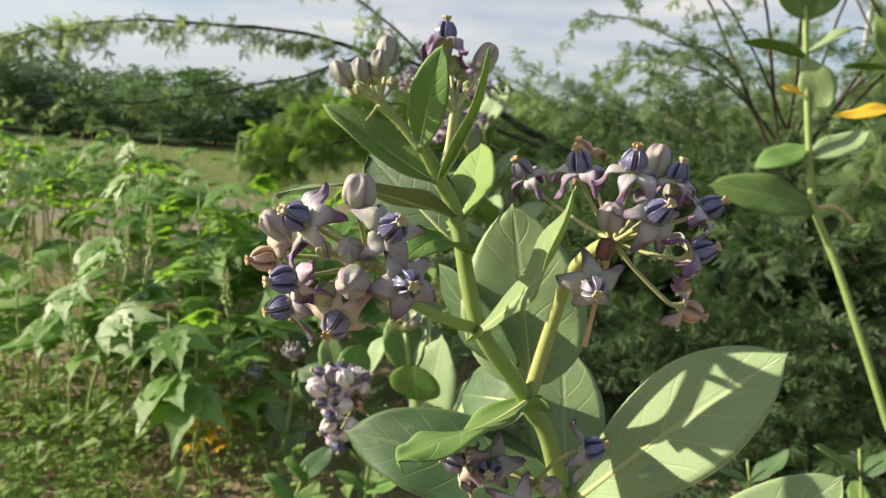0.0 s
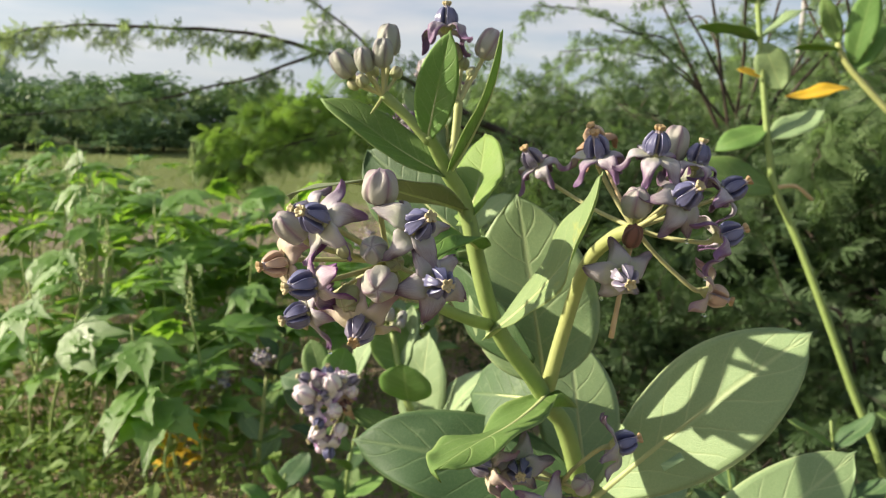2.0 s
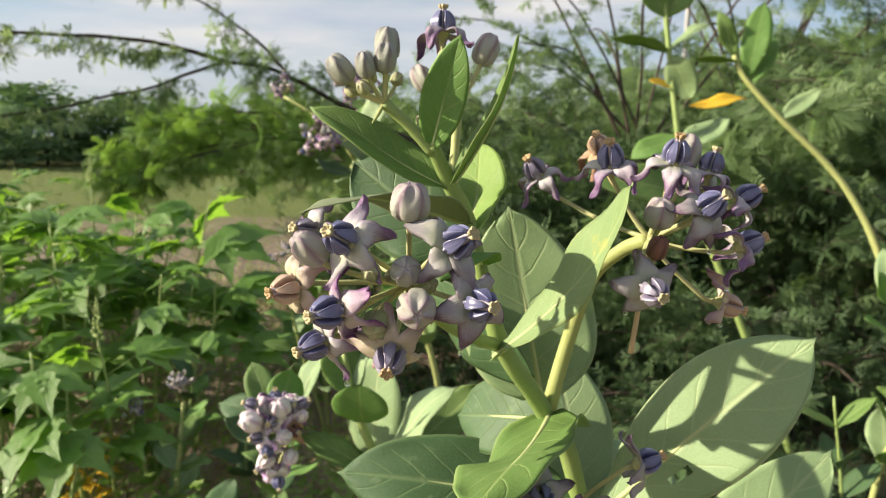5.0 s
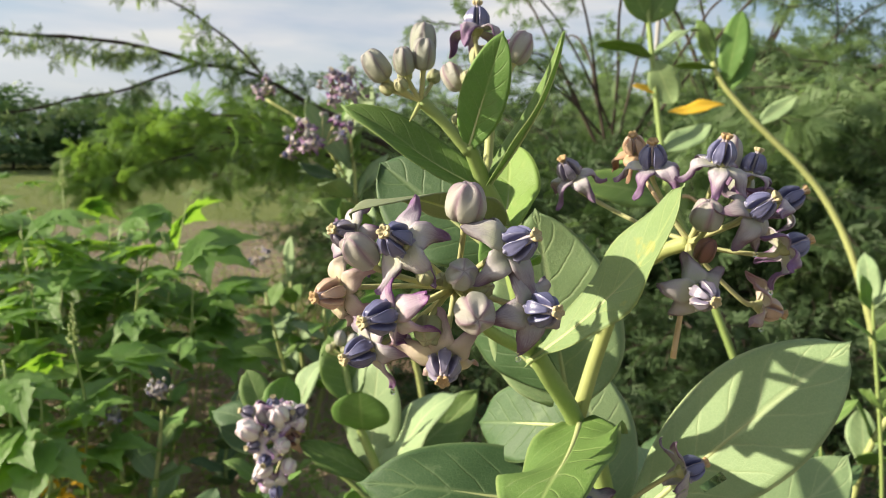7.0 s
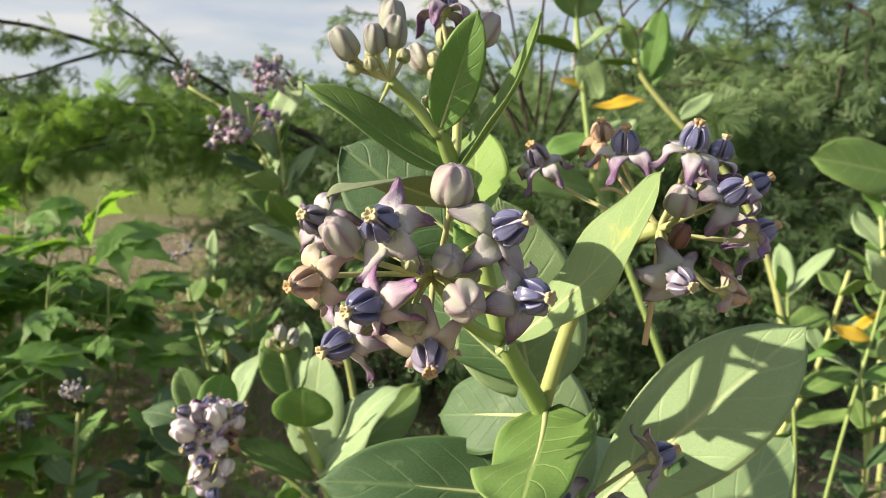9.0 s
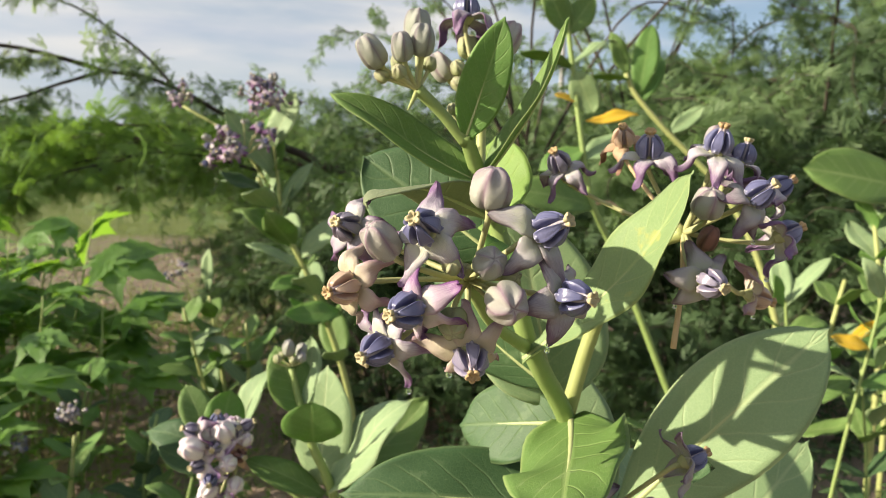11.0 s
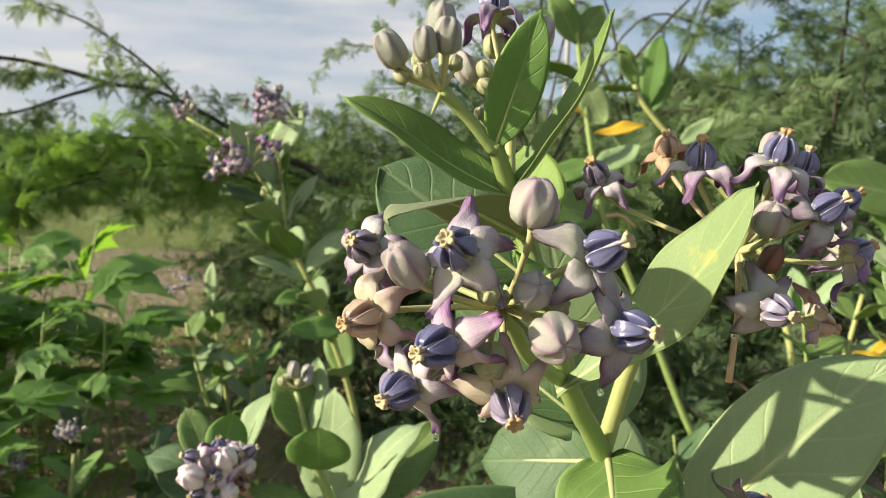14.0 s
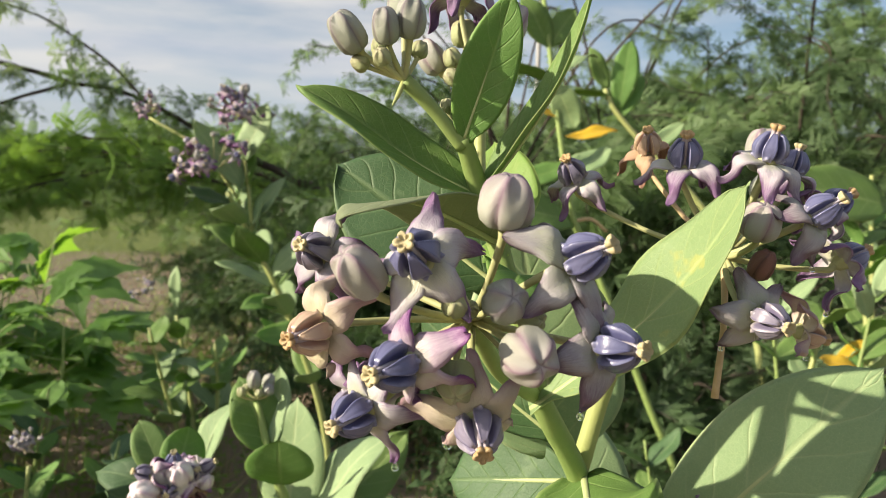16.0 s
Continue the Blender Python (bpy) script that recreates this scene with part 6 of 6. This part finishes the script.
TRUNK = tube("trunk", [(0, 0, -0.1), (0.03, 0.02, 0.25), (0.0, 0.04, 0.55)], [0.035, 0.028, 0.012], 6, 4)
rng = random.Random(21)
for k in range(78):
    f = k / 77
    x, y = -34 + 62 * f + rng.gauss(0, 0.6), rng.choice((27.5, 29.5, 32.0, 36.0)) + rng.gauss(0, 0.6)
    h = rng.uniform(2.2, 3.3) * (1.12 if y > 31 else 0.92) * (1.25 if x < -14 else 1.0)
    w = h * rng.uniform(1.2, 1.8)
    t = thing("far_tree", (x, y, 0.0), "distant scrubby tree at the edge of the field", "tree", "tree line beyond the field")
    part("trunk", TRUNK, M_BARK, t, "", Matrix.Diagonal((h, h, h, 1)))
    part("crown", CROWNS[k % 4], M_FAR, t, "", Matrix.Rotation(rng.uniform(0, 6.28), 4, "Z") @ Matrix.Diagonal((w, w, h, 1)))


# ---- ground cover ----
def scatter(name, label, category, mat, count, area, make, seed):
    rng = random.Random(seed)
    verts, faces = [], []
    for _ in range(count):
        x, y = area(rng)
        make(rng, Vector((x, y, land(x, y))), verts, faces)
    ob = new(name, mesh_of(name, verts, faces, None, False))
    ob.data.materials.append(mat)
    return tagged(ob, label, category, kind="stuff")


def dead_leaf(rng, p, verts, faces):
    a, s = rng.uniform(0, 6.28), rng.uniform(0.008, 0.03)
    u, v = Vector((math.cos(a), math.sin(a), rng.uniform(-0.3, 0.3))) * s, Vector((-math.sin(a), math.cos(a), rng.uniform(-0.4, 0.4))) * s * 0.45
    n = Vector((0, 0, s * rng.uniform(0.1, 0.5)))
    p = p + Vector((0, 0, 0.006))
    o = len(verts)
    verts += [p - u, p + v + n, p + u, p - v + n, p]
    faces += [(o, o + 4, o + 1), (o + 1, o + 4, o + 2), (o + 2, o + 4, o + 3), (o + 3, o + 4, o)]


def grass_blade(rng, p, verts, faces, tall=(0.05, 0.16)):
    h, a = rng.uniform(*tall), rng.uniform(0, 6.28)
    d = Vector((math.cos(a), math.sin(a), 0))
    w = Vector((-d.y, d.x, 0)) * rng.uniform(0.0015, 0.003)
    bend = rng.uniform(0.1, 0.8) * h
    o = len(verts)
    verts += [p - w, p + w, p + d * bend * 0.35 + Vector((0, 0, h * 0.6)) + w * 0.7, p + d * bend * 0.35 + Vector((0, 0, h * 0.6)) - w * 0.7, p + d * bend + Vector((0, 0, h * 0.95))]
    faces += [(o, o + 1, o + 2, o + 3), (o + 3, o + 2, o + 4)]


def herb(rng, p, verts, faces):
    for _ in range(rng.randint(4, 9)):
        a, h = rng.uniform(0, 6.28), rng.uniform(0.02, 0.20)
        d = Vector((math.cos(a), math.sin(a), rng.uniform(-0.2, 0.5))).normalized()
        q = p + Vector((d.x * 0.03, d.y * 0.03, h))
        s = rng.uniform(0.015, 0.035)
        w = Vector((-d.y, d.x, rng.uniform(-0.3, 0.3))) * s * 0.4
        o = len(verts)
        verts += [q, q + d * s * 0.5 + w, q + d * s, q + d * s * 0.5 - w]
        faces.append((o, o + 1, o + 2, o + 3))


def straw(rng, p, verts, faces):
    a, ln, r = rng.uniform(0, 6.28), rng.uniform(0.08, 0.35), rng.uniform(0.0012, 0.0025)
    d = Vector((math.cos(a), math.sin(a), rng.uniform(-0.1, 0.9))).normalized()
    v, f = tube_data([p, p + d * ln * 0.5, p + d * ln], [r, r, r * 0.5], 4)
    o = len(verts)
    verts += v
    faces += [tuple(i + o for i in q) for q in f]


def near_left(rng):
    y = rng.uniform(1.4, 5.5)
    return y * rng.uniform(-1.0, 0.15), y


def all_near(rng):
    y = rng.uniform(1.2, 7.0)
    return y * rng.uniform(-1.0, 1.0), y


def right_floor(rng):
    y = rng.uniform(1.0, 5.0)
    return y * rng.uniform(0.1, 1.25), y


scatter("leaf_litter", "brown fallen leaves on the bare earth", "litter", M_LITTER, 9000, all_near, dead_leaf, 1)
scatter("straw", "dry straw and broken stalks on the earth", "straw", M_STRAW, 700, near_left, straw, 2)
def around(rng):
    while True:
        x, y = rng.uniform(-7, 8), rng.uniform(-5.5, 7.0)
        if x * x + (y - 0.3) ** 2 > 0.5 and noise.noise((x * 0.9, y * 0.9, 7.0)) > -0.15:
            return x, y


scatter("grass", "short green grass between the weeds", "grass", M_WEED, 9000, all_near, grass_blade, 3)
scatter("turf", "patches of short grass on the open earth", "grass", M_TURF, 14000, around, grass_blade, 12)
def tall_herb(rng, p, verts, faces):
    h = rng.uniform(0.10, 0.42)
    lean = Vector((rng.gauss(0, 0.15), rng.gauss(0, 0.15), 1)) * h
    v, f = tube_data([p, p + lean * 0.5, p + lean], [0.0022, 0.0017, 0.0008], 4)
    o = len(verts)
    verts += v
    faces += [tuple(i + o for i in q) for q in f]
    for k in range(rng.randint(7, 14)):
        a = k * 2.4 + rng.uniform(-0.4, 0.4)
        d = Vector((math.cos(a), math.sin(a), rng.uniform(-0.3, 0.6))).normalized()
        q = p + lean * (0.2 + 0.8 * rng.random())
        s = rng.uniform(0.03, 0.075)
        w = Vector((-d.y, d.x, rng.uniform(-0.4, 0.4))) * s * 0.26
        dip = Vector((0, 0, -0.18 * s))
        o = len(verts)
        verts += [q, q + d * s * 0.45 + w, q + d * s + dip * 2, q + d * s * 0.45 - w, q + d * s * 0.5 + dip * 0.4]
        faces += [(o, o + 4, o + 1), (o + 1, o + 4, o + 2), (o + 2, o + 4, o + 3), (o + 3, o + 4, o)]


def verge(rng):
    while True:
        y = rng.uniform(1.5, 5.5)
        x = y * rng.uniform(-0.75, 0.05)
        if not (-0.36 - 0.07 * y < x < -0.05 * y and y > 3.2):
            return x, y


scatter("tall_weeds", "leafy knee-high weeds among the bushes", "weeds", M_WEED, 170, verge, tall_herb, 8)
def open_verge(rng):
    y = rng.uniform(1.7, 2.9)
    return y * rng.uniform(-0.72, -0.40), y


scatter("verge_weeds", "thin leafy weeds on the open verge", "weeds", M_WEED, 110, open_verge, tall_herb, 18)
scatter("dry_stalks", "pale dry stalks leaning among the weeds", "straw", M_STRAW, 850, verge, straw, 9)
# same herbs as the verge, in a dark colour that stands for shade
scatter("thicket_weeds", "leafy weeds coloured dark for the shade of the thicket", "weeds", M_FROND_SHADED, 400, right_floor, tall_herb, 14)
def track(rng):
    y = rng.uniform(3.6, 10.0)
    return y * rng.uniform(-0.32, 0.10), y


scatter("track_weeds", "low green weeds along the bare track", "weeds", M_WEED, 900, track, herb, 15)
scatter("track_litter", "dry leaves and crumbs of earth on the track", "litter", M_LITTER, 3500, track, dead_leaf, 16)
scatter("low_weeds", "low leafy weeds on the earth", "weeds", M_WEED, 1500, near_left, herb, 4)
# floor shade is painted here too, through the dark leaflet colour
scatter("undergrowth", "low undergrowth coloured dark for the shade beneath the thicket", "undergrowth", M_FROND_SHADED, 900, right_floor, herb, 5)



def field(rng):
    y = rng.uniform(9.5, 27.0)
    return y * rng.uniform(-0.75, 0.25), y


def tuft(rng, p, verts, faces):
    for _ in range(5):
        grass_blade(rng, p + Vector((rng.gauss(0, 0.03), rng.gauss(0, 0.03), 0)), verts, faces, (0.03, 0.10))


scatter("field_grass", "rough grass tufts in the field", "grass", M_TURF, 9000, field, tuft, 6)

# utility pole far off
pole = thing("utility_pole", (17.0, 30.8, 0.0), "slim grey utility pole far beyond the trees", "pole")
M_POLE = plain("weathered_pole", (0.26, 0.26, 0.25), (0.38, 0.37, 0.36), 3.0, 0.8)
part("post", tube("post", [(0, 0, -0.2), (0, 0, 5.0), (0, 0, 10.5)], [0.14, 0.12, 0.10], 10, 4), M_POLE, pole)
part("crossarm", tube("crossarm", [(-0.9, 0, 9.6), (0, 0, 9.62), (0.9, 0, 9.6)], [0.06, 0.06, 0.06], 6, 3), M_POLE, pole)

# weed with yellowed leaves
weed = thing("yellow_leaved_weed", (-0.73, 2.37, land(-0.73, 2.37)), "low weed with bright yellow fading leaves", "weed")
rng = random.Random(4)
for k in range(3):
    a = k * 2.1
    world_part("stem", tube("stem", [(-0.73, 2.37, 0.0), (-0.73 + 0.02 * math.cos(a), 2.37 + 0.02 * math.sin(a), 0.10), (-0.73 + 0.05 * math.cos(a), 2.37 + 0.05 * math.sin(a), 0.24)], [0.003, 0.0025, 0.0015], 6, 4), M_STEM_BUSH, weed)
for k in range(22):
    a, h = k * 2.4, 0.04 + 0.010 * k
    s = rng.uniform(0.08, 0.13)
    c = Vector((0.055 * math.cos(a), 0.055 * math.sin(a), h))
    m = Matrix.Translation(c) @ Matrix.Rotation(a, 4, "Z") @ Matrix.Rotation(rng.uniform(-0.9, 0.3), 4, "Y") @ Matrix.Diagonal((s, s, s, 1))
    part("leaf", LOBED[k % 5], M_LEAF_YELLOW if k % 4 else M_LEAF_BUSH, weed, "", m)
